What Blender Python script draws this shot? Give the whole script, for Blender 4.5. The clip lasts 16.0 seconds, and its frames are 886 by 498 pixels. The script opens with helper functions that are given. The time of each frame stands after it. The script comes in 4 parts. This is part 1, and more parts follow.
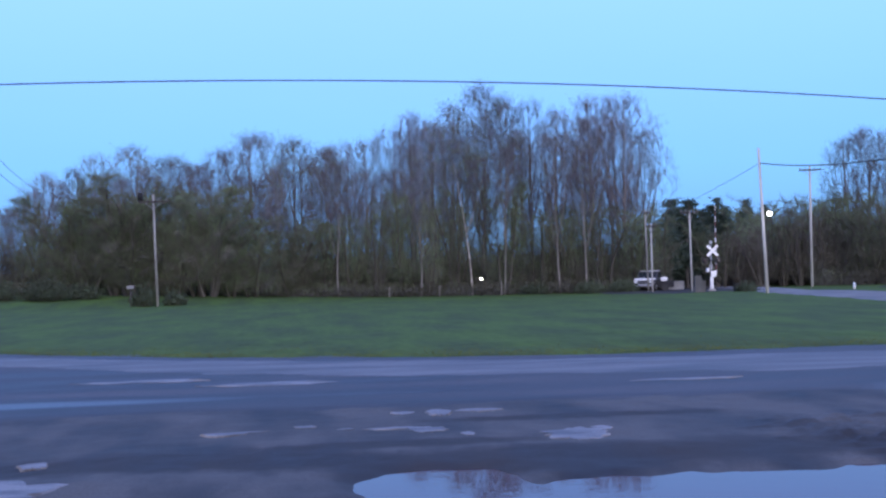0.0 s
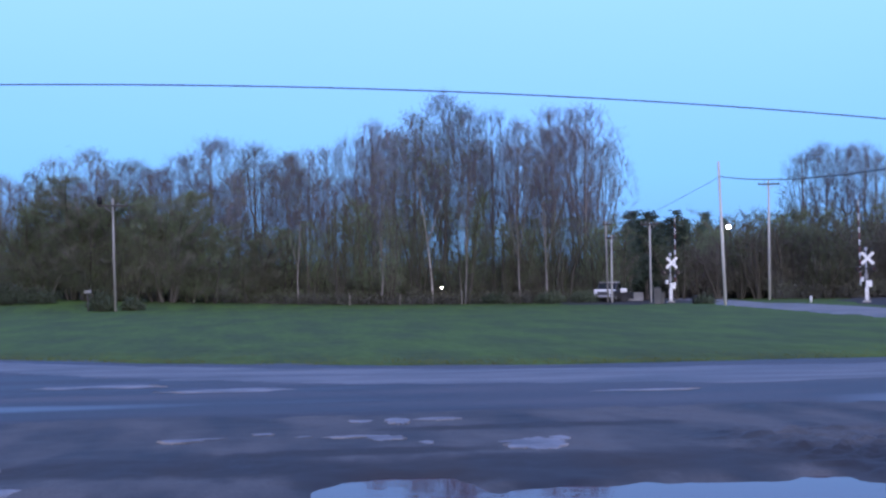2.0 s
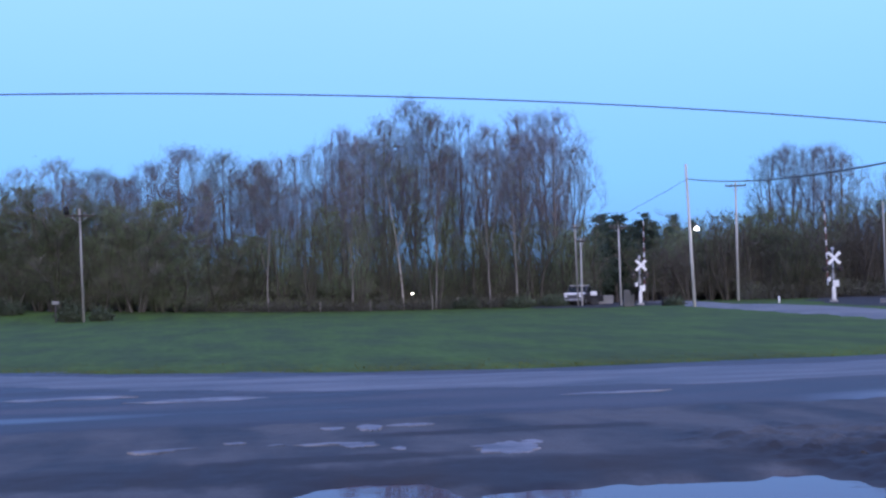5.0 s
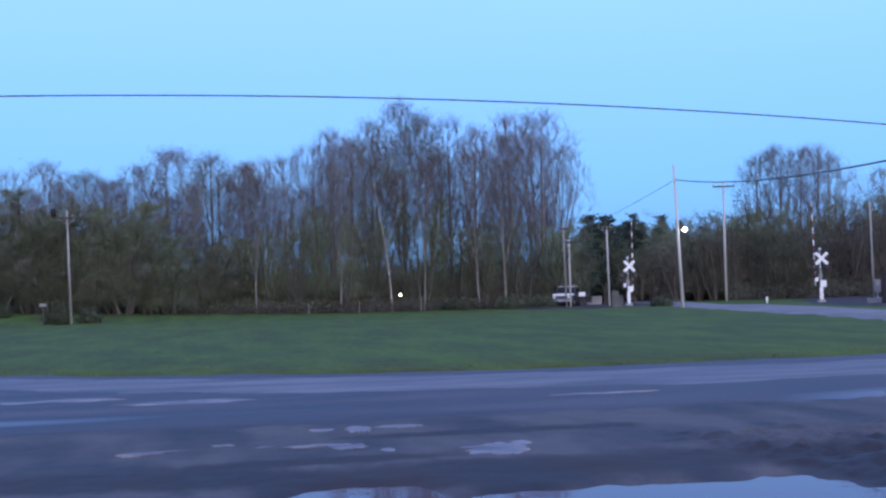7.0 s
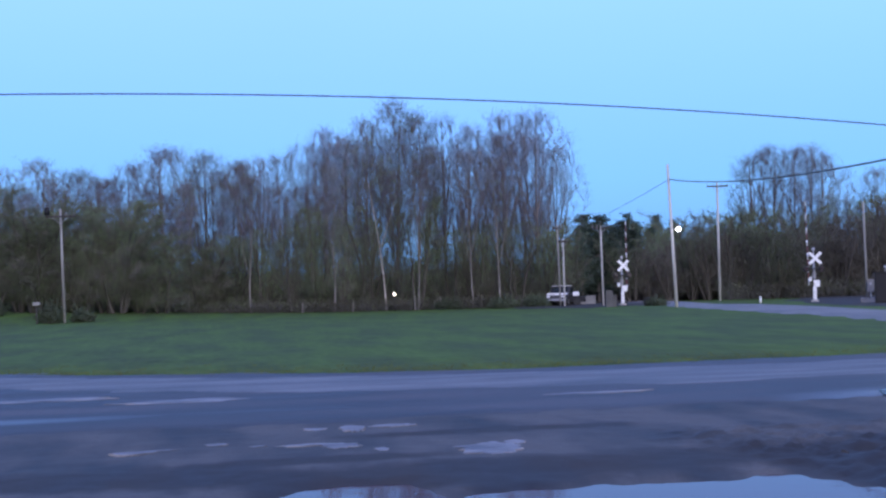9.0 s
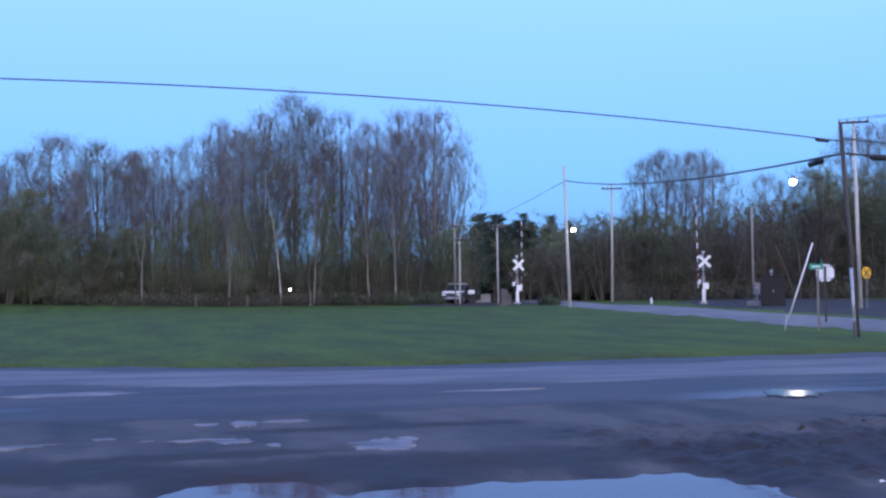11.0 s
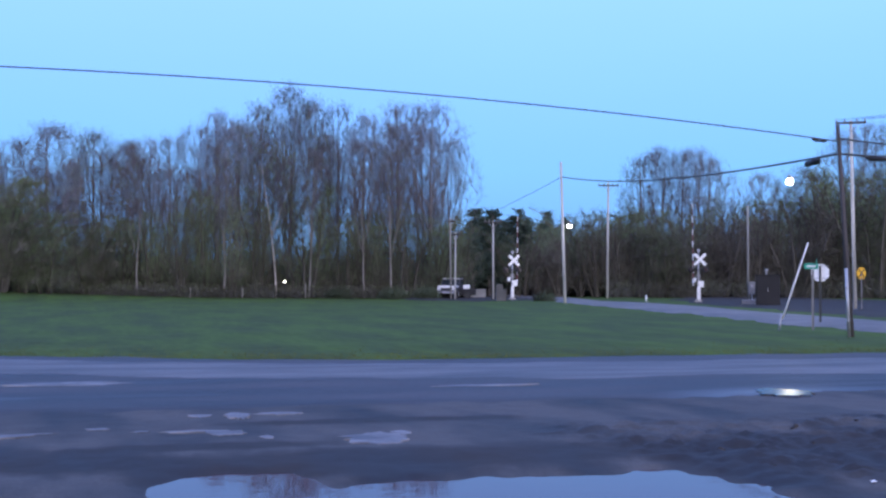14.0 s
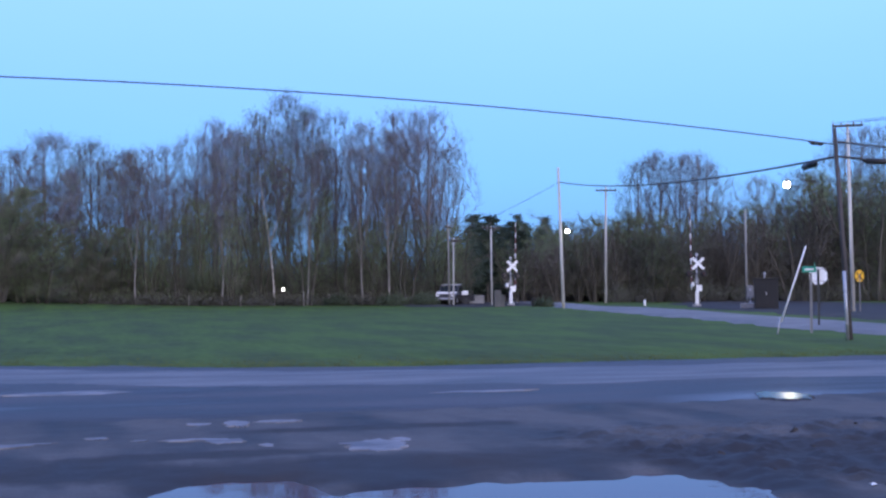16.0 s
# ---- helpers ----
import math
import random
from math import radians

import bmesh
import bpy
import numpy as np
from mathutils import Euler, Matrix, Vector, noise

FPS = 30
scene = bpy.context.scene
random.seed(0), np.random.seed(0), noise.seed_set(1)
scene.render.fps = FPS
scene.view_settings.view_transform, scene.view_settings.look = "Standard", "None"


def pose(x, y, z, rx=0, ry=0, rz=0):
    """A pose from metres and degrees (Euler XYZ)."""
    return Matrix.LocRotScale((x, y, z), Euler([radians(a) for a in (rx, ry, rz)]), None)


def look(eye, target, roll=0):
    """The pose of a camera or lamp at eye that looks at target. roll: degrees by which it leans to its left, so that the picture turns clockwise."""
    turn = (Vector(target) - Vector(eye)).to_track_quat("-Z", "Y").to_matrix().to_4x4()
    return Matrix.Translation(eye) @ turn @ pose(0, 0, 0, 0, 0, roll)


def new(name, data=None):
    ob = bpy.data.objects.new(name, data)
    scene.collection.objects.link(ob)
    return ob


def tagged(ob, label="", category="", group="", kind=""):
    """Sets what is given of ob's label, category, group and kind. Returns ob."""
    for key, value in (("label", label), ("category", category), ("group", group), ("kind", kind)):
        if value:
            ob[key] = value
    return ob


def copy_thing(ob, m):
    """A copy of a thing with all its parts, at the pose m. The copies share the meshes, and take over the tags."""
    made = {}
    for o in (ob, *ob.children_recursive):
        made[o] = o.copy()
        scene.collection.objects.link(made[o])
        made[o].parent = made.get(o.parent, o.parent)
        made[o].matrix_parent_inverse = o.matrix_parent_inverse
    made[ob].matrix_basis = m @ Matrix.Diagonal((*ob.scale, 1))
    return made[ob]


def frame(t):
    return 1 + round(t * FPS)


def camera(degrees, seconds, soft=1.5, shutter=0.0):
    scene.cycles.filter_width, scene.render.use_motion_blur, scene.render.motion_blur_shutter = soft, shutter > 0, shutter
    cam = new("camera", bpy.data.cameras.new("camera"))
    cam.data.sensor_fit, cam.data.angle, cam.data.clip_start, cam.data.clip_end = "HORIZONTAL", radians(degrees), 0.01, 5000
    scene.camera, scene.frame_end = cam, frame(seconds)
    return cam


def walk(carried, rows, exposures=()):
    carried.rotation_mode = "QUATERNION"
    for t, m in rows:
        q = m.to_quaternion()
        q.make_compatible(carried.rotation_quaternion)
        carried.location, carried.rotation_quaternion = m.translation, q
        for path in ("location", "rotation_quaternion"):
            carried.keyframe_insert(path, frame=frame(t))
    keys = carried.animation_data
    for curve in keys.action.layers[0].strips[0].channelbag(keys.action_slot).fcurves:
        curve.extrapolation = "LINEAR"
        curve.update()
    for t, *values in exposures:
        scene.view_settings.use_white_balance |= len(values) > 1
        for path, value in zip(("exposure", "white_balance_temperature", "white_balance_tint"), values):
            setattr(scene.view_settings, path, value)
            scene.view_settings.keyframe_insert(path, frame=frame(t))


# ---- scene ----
# the camera stands still and turns; rows: seconds, tilt, lean, heading
EYE = 1.7
cam = camera(40, 16.0, soft=2.45)
ROWS = [
    (0, 91.379, 1.436, -7.145),
    (0.5, 91.502, 1.306, -7.178),
    (1, 91.614, 1.167, -7.473),
    (1.5, 91.624, 0.799, -8.235),
    (2, 91.755, 0.699, -8.997),
    (2.5, 92.036, 0.667, -9.374),
    (3, 92.284, 1.010, -9.585),
    (3.5, 92.308, 1.082, -9.783),
    (4, 91.967, 1.778, -10.135),
    (4.2, 91.896, 1.499, -10.381),
    (6.3, 92.145, 1.920, -10.585),
    (6.5, 92.114, 2.009, -10.645),
    (7, 92.032, 1.686, -10.924),
    (7.5, 91.945, 1.627, -10.976),
    (8, 91.818, 1.652, -10.818),
    (8.5, 91.806, 1.484, -10.978),
    (9, 91.989, 1.605, -11.206),
    (9.5, 92.307, 1.507, -11.438),
    (10, 92.460, 0.619, -13.288),
    (10.2, 92.330, 0.900, -14.080),
    (11, 91.750, 0.600, -16.100),
    (12.5, 91.006, 0.438, -16.508),
    (13, 90.823, -0.320, -16.676),
    (13.5, 91.367, -0.073, -16.247),
    (14, 91.489, -0.210, -16.322),
    (14.5, 91.548, 0.330, -16.384),
    (15, 91.393, 0.308, -16.272),
    (15.5, 91.598, 0.345, -16.336),
    (16, 91.783, 0.280, -16.400),
]
walk(cam, [(t, pose(0, 0, EYE, rx, ry, rz)) for t, rx, ry, rz in ROWS], [(0, 0.06), (2.2, 0.06), (3.3, 0.0), (10, 0.0), (12.5, 0.03), (16, 0.03)])

# ---- light: clear sky after sunset ----
world = bpy.data.worlds.new("dusk_sky")
scene.world = world
world.use_nodes = True
wn, wl = world.node_tree.nodes, world.node_tree.links
wn.clear()
w_out = wn.new("ShaderNodeOutputWorld")
w_bg = wn.new("ShaderNodeBackground")
w_coord = wn.new("ShaderNodeTexCoord")
w_sep = wn.new("ShaderNodeSeparateXYZ")
w_ramp = wn.new("ShaderNodeValToRGB")
w_noise = wn.new("ShaderNodeTexNoise")
w_map = wn.new("ShaderNodeMapping")
w_mix = wn.new("ShaderNodeMixRGB")
w_sky = wn.new("ShaderNodeTexSky")
w_add = wn.new("ShaderNodeMixRGB")
w_sky.sky_type = "NISHITA"
w_sky.sun_disc = False
w_sky.sun_elevation = radians(1.0)
w_sky.sun_rotation = radians(200)
stops = w_ramp.color_ramp.elements
stops[0].position, stops[0].color = 0.0, (0.175, 0.48, 1.05, 1)
stops[1].position, stops[1].color = 1.0, (0.42, 0.70, 1.95, 1)
mid = stops.new(0.09)
mid.color = (0.24, 0.635, 1.35, 1)
mid = stops.new(0.24)
mid.color = (0.360, 0.735, 1.90, 1)
w_map.inputs["Scale"].default_value = (2.0, 2.0, 9.0)
w_noise.inputs["Scale"].default_value = 1.4
w_noise.inputs["Detail"].default_value = 3
w_mix.blend_type = "MULTIPLY"
w_mix.inputs["Fac"].default_value = 0.06
w_add.blend_type = "ADD"
w_add.inputs["Fac"].default_value = 0.02
w_bg.inputs["Strength"].default_value = 1.0
wl.new(w_coord.outputs["Generated"], w_sep.inputs[0])
wl.new(w_sep.outputs["Z"], w_ramp.inputs[0])
wl.new(w_coord.outputs["Generated"], w_map.inputs[0])
wl.new(w_map.outputs[0], w_noise.inputs["Vector"])
wl.new(w_ramp.outputs[0], w_mix.inputs["Color1"])
wl.new(w_noise.outputs[0], w_mix.inputs["Color2"])
wl.new(w_mix.outputs[0], w_add.inputs["Color1"])
wl.new(w_sky.outputs[0], w_add.inputs["Color2"])
w_back = wn.new("ShaderNodeMapRange")
w_back.inputs["From Min"].default_value, w_back.inputs["From Max"].default_value = 0.25, -0.9
w_back.inputs["To Min"].default_value, w_back.inputs["To Max"].default_value = 0.0, 1.0
w_pink = wn.new("ShaderNodeMixRGB")
w_pink.inputs["Color2"].default_value = (1.02, 0.96, 1.5, 1)  # afterglow in the west, behind the camera
wl.new(w_sep.outputs["Y"], w_back.inputs["Value"])
wl.new(w_back.outputs[0], w_pink.inputs["Fac"])
wl.new(w_add.outputs[0], w_pink.inputs["Color1"])
wl.new(w_pink.outputs[0], w_bg.inputs["Color"])
wl.new(w_bg.outputs[0], w_out.inputs[0])

sun = new("sun", bpy.data.lights.new("sun", "SUN"))
sun.data.energy, sun.data.angle, sun.data.color = 1.4, radians(30), (0.96, 0.95, 0.99)
sun.matrix_world = look((20, -60, 40), (20, 60, 0))

# ---- materials ----


def material(name, color, rough=0.7, vary=0.25, scale=3.0, bump=0.0, metal=0.0, fine=40.0, other=None, stretch=(1, 1, 1), spec=0.5, per_object=0.0):
    """Two scales of variation of one base colour, with a fine relief."""
    m = bpy.data.materials.new(name)
    m.use_nodes = True
    n, k = m.node_tree.nodes, m.node_tree.links
    p = n["Principled BSDF"]
    p.inputs["Roughness"].default_value = rough
    p.inputs["Metallic"].default_value = metal
    p.inputs["Specular IOR Level"].default_value = spec
    c = n.new("ShaderNodeTexCoord")
    mp = n.new("ShaderNodeMapping")
    mp.inputs["Scale"].default_value = stretch
    k.new(c.outputs["Object"], mp.inputs[0])
    a, b = n.new("ShaderNodeTexNoise"), n.new("ShaderNodeTexNoise")
    a.inputs["Scale"].default_value, b.inputs["Scale"].default_value = scale, fine
    a.inputs["Detail"].default_value, b.inputs["Detail"].default_value = 5, 3
    k.new(mp.outputs[0], a.inputs["Vector"])
    k.new(mp.outputs[0], b.inputs["Vector"])
    ramp = n.new("ShaderNodeValToRGB")
    other = other or tuple(v * (1 - vary) for v in color)
    ramp.color_ramp.elements[0].position, ramp.color_ramp.elements[1].position = 0.38, 0.62
    ramp.color_ramp.elements[0].color, ramp.color_ramp.elements[1].color = (*other, 1), (*color, 1)
    k.new(a.outputs[0], ramp.inputs[0])
    mul = n.new("ShaderNodeMixRGB")
    mul.blend_type, mul.inputs["Fac"].default_value = "OVERLAY", vary
    k.new(ramp.outputs[0], mul.inputs["Color1"])
    k.new(b.outputs[0], mul.inputs["Color2"])
    last = mul.outputs[0]
    if per_object:
        info, hsv, rng = n.new("ShaderNodeObjectInfo"), n.new("ShaderNodeHueSaturation"), n.new("ShaderNodeMapRange")
        rng.inputs["To Min"].default_value, rng.inputs["To Max"].default_value = 1 - per_object, 1 + per_object
        k.new(info.outputs["Random"], rng.inputs["Value"])
        k.new(rng.outputs[0], hsv.inputs["Value"])
        k.new(last, hsv.inputs["Color"])
        last = hsv.outputs[0]
    k.new(last, p.inputs["Base Color"])
    if bump:
        u = n.new("ShaderNodeBump")
        u.inputs["Strength"].default_value, u.inputs["Distance"].default_value = bump, 0.02
        k.new(b.outputs[0], u.inputs["Height"])
        k.new(u.outputs[0], p.inputs["Normal"])
    return m


def glow(name, color, strength):
    m = bpy.data.materials.new(name)
    m.use_nodes = True
    p = m.node_tree.nodes["Principled BSDF"]
    p.inputs["Base Color"].default_value = (0.8, 0.8, 0.8, 1)
    p.inputs["Emission Color"].default_value = (*color, 1)
    p.inputs["Emission Strength"].default_value = strength
    return m


def wet_ground(name, dark, light, wet_rough, dry_rough, streak, patch=0.5, lo=0.42, hi=0.6, soaked=(), mud=()):
    """Paving with damp and dry patches, drawn out along x; damp is darker and smoother."""
    m = bpy.data.materials.new(name)
    m.use_nodes = True
    n, k = m.node_tree.nodes, m.node_tree.links
    p = n["Principled BSDF"]
    c = n.new("ShaderNodeTexCoord")
    mp = n.new("ShaderNodeMapping")
    mp.inputs["Scale"].default_value = streak
    k.new(c.outputs["Object"], mp.inputs[0])
    big, grit = n.new("ShaderNodeTexNoise"), n.new("ShaderNodeTexNoise")
    big.inputs["Scale"].default_value, big.inputs["Detail"].default_value = patch, 6
    big.inputs["Roughness"].default_value = 0.6
    grit.inputs["Scale"].default_value, grit.inputs["Detail"].default_value = 35, 4
    k.new(mp.outputs[0], big.inputs["Vector"])
    k.new(c.outputs["Object"], grit.inputs["Vector"])
    ramp = n.new("ShaderNodeValToRGB")
    ramp.color_ramp.elements[0].position, ramp.color_ramp.elements[1].position = lo, hi
    ramp.color_ramp.elements[0].color, ramp.color_ramp.elements[1].color = (*dark, 1), (*light, 1)
    k.new(big.outputs[0], ramp.inputs[0])
    mul = n.new("ShaderNodeMixRGB")
    mul.blend_type, mul.inputs["Fac"].default_value = "OVERLAY", 0.45
    k.new(ramp.outputs[0], mul.inputs["Color1"])
    k.new(grit.outputs[0], mul.inputs["Color2"])
    shade = mul.outputs[0]
    for x, y, a, b in mud:  # stains of soaked dark mud
        off = n.new("ShaderNodeMapping")
        off.vector_type = "TEXTURE"
        off.inputs["Location"].default_value, off.inputs["Scale"].default_value = (x, y, 0), (a, b, 50)
        k.new(c.outputs["Object"], off.inputs[0])
        ln = n.new("ShaderNodeVectorMath")
        ln.operation = "LENGTH"
        k.new(off.outputs[0], ln.inputs[0])
        wob = n.new("ShaderNodeMath")
        wob.operation = "MULTIPLY_ADD"
        wob.inputs[1].default_value = 1.6
        k.new(big.outputs[0], wob.inputs[0])
        k.new(ln.outputs["Value"], wob.inputs[2])
        fade = n.new("ShaderNodeMapRange")
        fade.inputs["From Min"].default_value, fade.inputs["From Max"].default_value = 1.5, 1.95
        fade.inputs["To Min"].default_value, fade.inputs["To Max"].default_value = 0.75, 0.0
        k.new(wob.outputs[0], fade.inputs["Value"])
        stain = n.new("ShaderNodeMixRGB")
        stain.inputs["Color2"].default_value = (0.022, 0.018, 0.017, 1)
        k.new(fade.outputs[0], stain.inputs["Fac"])
        k.new(shade, stain.inputs["Color1"])
        shade = stain.outputs[0]
    k.new(shade, p.inputs["Base Color"])
    r = n.new("ShaderNodeMapRange")
    r.inputs["From Min"].default_value, r.inputs["From Max"].default_value = lo - 0.08, hi + 0.08
    r.inputs["To Min"].default_value, r.inputs["To Max"].default_value = wet_rough, dry_rough
    k.new(big.outputs[0], r.inputs["Value"])
    rough = r.outputs[0]
    gloss = None
    for x, y, a, b in soaked:  # spots where water stands in the pores: smoother and shinier
        off = n.new("ShaderNodeMapping")
        off.vector_type = "TEXTURE"
        off.inputs["Location"].default_value, off.inputs["Scale"].default_value = (x, y, 0), (a, b, 50)
        k.new(c.outputs["Object"], off.inputs[0])
        ln = n.new("ShaderNodeVectorMath")
        ln.operation = "LENGTH"
        k.new(off.outputs[0], ln.inputs[0])
        wob = n.new("ShaderNodeMath")
        wob.operation = "MULTIPLY_ADD"
        wob.inputs[1].default_value = 1.1
        k.new(big.outputs[0], wob.inputs[0])
        k.new(ln.outputs["Value"], wob.inputs[2])
        fade = n.new("ShaderNodeMapRange")
        fade.inputs["From Min"].default_value, fade.inputs["From Max"].default_value = 1.05, 1.65
        fade.inputs["To Min"].default_value, fade.inputs["To Max"].default_value = 1.0, 0.0
        k.new(wob.outputs[0], fade.inputs["Value"])
        mx = n.new("ShaderNodeMix")
        mx.inputs[3].default_value = 0.40
        k.new(fade.outputs[0], mx.inputs[0])
        k.new(rough, mx.inputs[2])
        rough = mx.outputs[0]
        gl = n.new("ShaderNodeMix")
        gl.inputs[2].default_value, gl.inputs[3].default_value = 0.18, 0.45
        k.new(fade.outputs[0], gl.inputs[0])
        if gloss is not None:
            k.new(gloss, gl.inputs[2])
        gloss = gl.outputs[0]
    k.new(rough, p.inputs["Roughness"])
    if gloss is not None:
        k.new(gloss, p.inputs["Specular IOR Level"])
    p.inputs["Specular IOR Level"].default_value = 0.18
    u = n.new("ShaderNodeBump")
    u.inputs["Strength"].default_value, u.inputs["Distance"].default_value = 0.5, 0.006
    k.new(grit.outputs[0], u.inputs["Height"])
    k.new(u.outputs[0], p.inputs["Normal"])
    return m


GRASS = material("spring_grass", (0.068, 0.110, 0.022), 0.9, 0.4, 0.6, 0.2, fine=4.0, stretch=(1, 0.22, 1), other=(0.050, 0.074, 0.022), spec=0.1)
BLADE = material("grass_blade", (0.12, 0.14, 0.036), 0.8, 0.3, 0.5, fine=3.0, other=(0.10, 0.105, 0.034), spec=0.15)
EARTH = material("far_ground", (0.07, 0.09, 0.045), 0.95, 0.4, 0.05, fine=0.6, spec=0.1)
ASPHALT = wet_ground("damp_asphalt", (0.026, 0.0235, 0.0245), (0.076, 0.068, 0.070), 0.5, 0.7, (0.14, 1.0, 1.0), 0.8, 0.46, 0.66, soaked=((10.4, 16.2, 2.4, 1.0), (-4.2, 18.1, 3.2, 0.5)))
SHOULDER = wet_ground("worn_pale_asphalt", (0.042, 0.041, 0.042), (0.155, 0.151, 0.151), 0.5, 0.7, (0.2, 1.0, 1.0), 1.0, 0.34, 0.60)
GRAVEL = wet_ground("muddy_gravel", (0.016, 0.0148, 0.0145), (0.091, 0.085, 0.081), 0.55, 0.9, (1.1, 0.42, 1.0), 0.85, 0.34, 0.60, mud=((3.0, 11.3, 3.6, 0.9), (-1.2, 11.8, 2.4, 0.7), (7.4, 10.4, 2.2, 1.8), (3.4, 14.5, 2.0, 0.30), (1.0, 12.6, 1.8, 0.35)))
DIRT = wet_ground("bare_dirt", (0.026, 0.023, 0.020), (0.050, 0.044, 0.038), 0.8, 0.95, (1.0, 1.0, 1.0), 0.4)
PALE_PATCH = wet_ground("pale_pothole_fill", (0.075, 0.070, 0.070), (0.215, 0.205, 0.205), 0.45, 0.7, (0.5, 1.0, 1.0), 2.6, 0.40, 0.58)
SIDE_ROAD = wet_ground("side_road_asphalt", (0.11, 0.102, 0.096), (0.19, 0.176, 0.164), 0.6, 0.8, (1.0, 1.0, 1.0), 0.3)
WATER = bpy.data.materials.new("still_water")
WATER.use_nodes = True
_p = WATER.node_tree.nodes["Principled BSDF"]
_p.inputs["Base Color"].default_value = (0.085, 0.058, 0.066, 1)
_p.inputs["Roughness"].default_value = 0.015
_p.inputs["IOR"].default_value = 1.14
_p.inputs["Specular IOR Level"].default_value = 0.5
_n, _k = WATER.node_tree.nodes, WATER.node_tree.links
_c, _t, _b = _n.new("ShaderNodeTexCoord"), _n.new("ShaderNodeTexNoise"), _n.new("ShaderNodeBump")
_t.inputs["Scale"].default_value, _t.inputs["Detail"].default_value = 5.0, 3
_b.inputs["Strength"].default_value, _b.inputs["Distance"].default_value = 0.10, 0.01
_k.new(_c.outputs["Object"], _t.inputs["Vector"])
_k.new(_t.outputs[0], _b.inputs["Height"])
_k.new(_b.outputs[0], _p.inputs["Normal"])
RIPPLED = bpy.data.materials.new("rippled_water")
RIPPLED.use_nodes = True
_p = RIPPLED.node_tree.nodes["Principled BSDF"]
_p.inputs["Base Color"].default_value = (0.03, 0.03, 0.03, 1)
_p.inputs["Roughness"].default_value = 0.16
_p.inputs["IOR"].default_value = 1.33
BARK = material("grey_brown_bark", (0.170, 0.154, 0.152), 0.95, 0.35, 1.5, 0.6, fine=14.0, stretch=(1, 1, 0.25), spec=0.1, per_object=0.25)
PALE_BARK = material("pale_birch_bark", (0.55, 0.52, 0.48), 0.8, 0.4, 1.2, 0.3, fine=8.0, other=(0.25, 0.22, 0.2), stretch=(1, 1, 2), spec=0.2)
TWIG = material("purple_brown_twig", (0.166, 0.160, 0.184), 0.95, 0.3, 0.6, fine=4.0, other=(0.134, 0.126, 0.140), spec=0.05, per_object=0.3)
BUDS = material("reddish_bud", (0.112, 0.096, 0.082), 0.9, 0.3, 0.6, fine=4.0, spec=0.05, per_object=0.25)
LEAF = material("young_leaf", (0.190, 0.258, 0.122), 0.8, 0.3, 0.5, fine=3.0, other=(0.158, 0.205, 0.100), spec=0.1, per_object=0.3)
BRUSH = material("brush_twig", (0.125, 0.124, 0.108), 0.95, 0.4, 0.15, fine=2.0, other=(0.100, 0.098, 0.086), spec=0.05)
BRUSH_LEAF = material("brush_leaf", (0.090, 0.104, 0.056), 0.9, 0.4, 0.15, fine=2.0, other=(0.074, 0.070, 0.045), spec=0.05)
ASH_BARK = material("pale_grey_bark", (0.25, 0.235, 0.215), 0.9, 0.35, 1.2, 0.4, fine=10.0, stretch=(1, 1, 0.3), spec=0.1, per_object=0.15)
SHRUB_LEAF = material("dull_shrub_leaf", (0.060, 0.075, 0.042), 0.85, 0.35, 0.6, fine=4.0, spec=0.1, per_object=0.25)
STEM = material("dark_stem_bark", (0.10, 0.092, 0.08), 0.95, 0.3, 0.8, 0.4, fine=10.0, spec=0.05, per_object=0.2)
LOW_TWIG = material("olive_brown_twig", (0.098, 0.097, 0.083), 0.95, 0.3, 0.6, fine=4.0, other=(0.125, 0.115, 0.092), spec=0.05, per_object=0.3)
NEEDLE = material("pine_needle", (0.078, 0.112, 0.090), 0.85, 0.3, 0.5, fine=3.0, spec=0.1, per_object=0.3)
POLE_WOOD = material("weathered_pole_wood", (0.52, 0.51, 0.485), 0.85, 0.3, 0.8, 0.4, fine=14.0, stretch=(6, 6, 0.4), spec=0.15, per_object=0.15)
GREY_POLE = material("grey_pole_wood", (0.33, 0.32, 0.295), 0.85, 0.4, 0.8, 0.4, fine=14.0, stretch=(6, 6, 0.4), spec=0.15)
DARK_WOOD = material("tarred_pole_wood", (0.088, 0.080, 0.080), 0.8, 0.3, 0.8, 0.4, fine=14.0, stretch=(6, 6, 0.4), spec=0.15)
WHITE = material("white_paint", (0.80, 0.80, 0.79), 0.5, 0.12, 2.0, fine=12.0)
RED = material("red_reflective_band", (0.20, 0.075, 0.075), 0.5, 0.15, 2.0, fine=12.0)
BLACK = material("black_rubber", (0.02, 0.02, 0.022), 0.6, 0.3, 2.0, fine=12.0)
GALV = material("galvanised_steel", (0.42, 0.43, 0.45), 0.5, 0.2, 3.0, metal=0.6, fine=20.0)
DARK_STEEL = material("dark_painted_steel", (0.014, 0.014, 0.016), 0.8, 0.25, 1.0, fine=8.0)
GREY_BOX = material("grey_painted_steel", (0.22, 0.22, 0.225), 0.6, 0.2, 2.0, fine=12.0)
GREEN_SIGN = material("green_sign_sheet", (0.02, 0.33, 0.22), 0.45, 0.1, 3.0, fine=20.0)
YELLOW_SIGN = material("yellow_sign_sheet", (0.75, 0.42, 0.02), 0.45, 0.1, 3.0, fine=20.0)
SIGN_BACK = material("bare_aluminium_sheet", (0.78, 0.79, 0.80), 0.45, 0.1, 3.0, metal=0.1, fine=20.0)
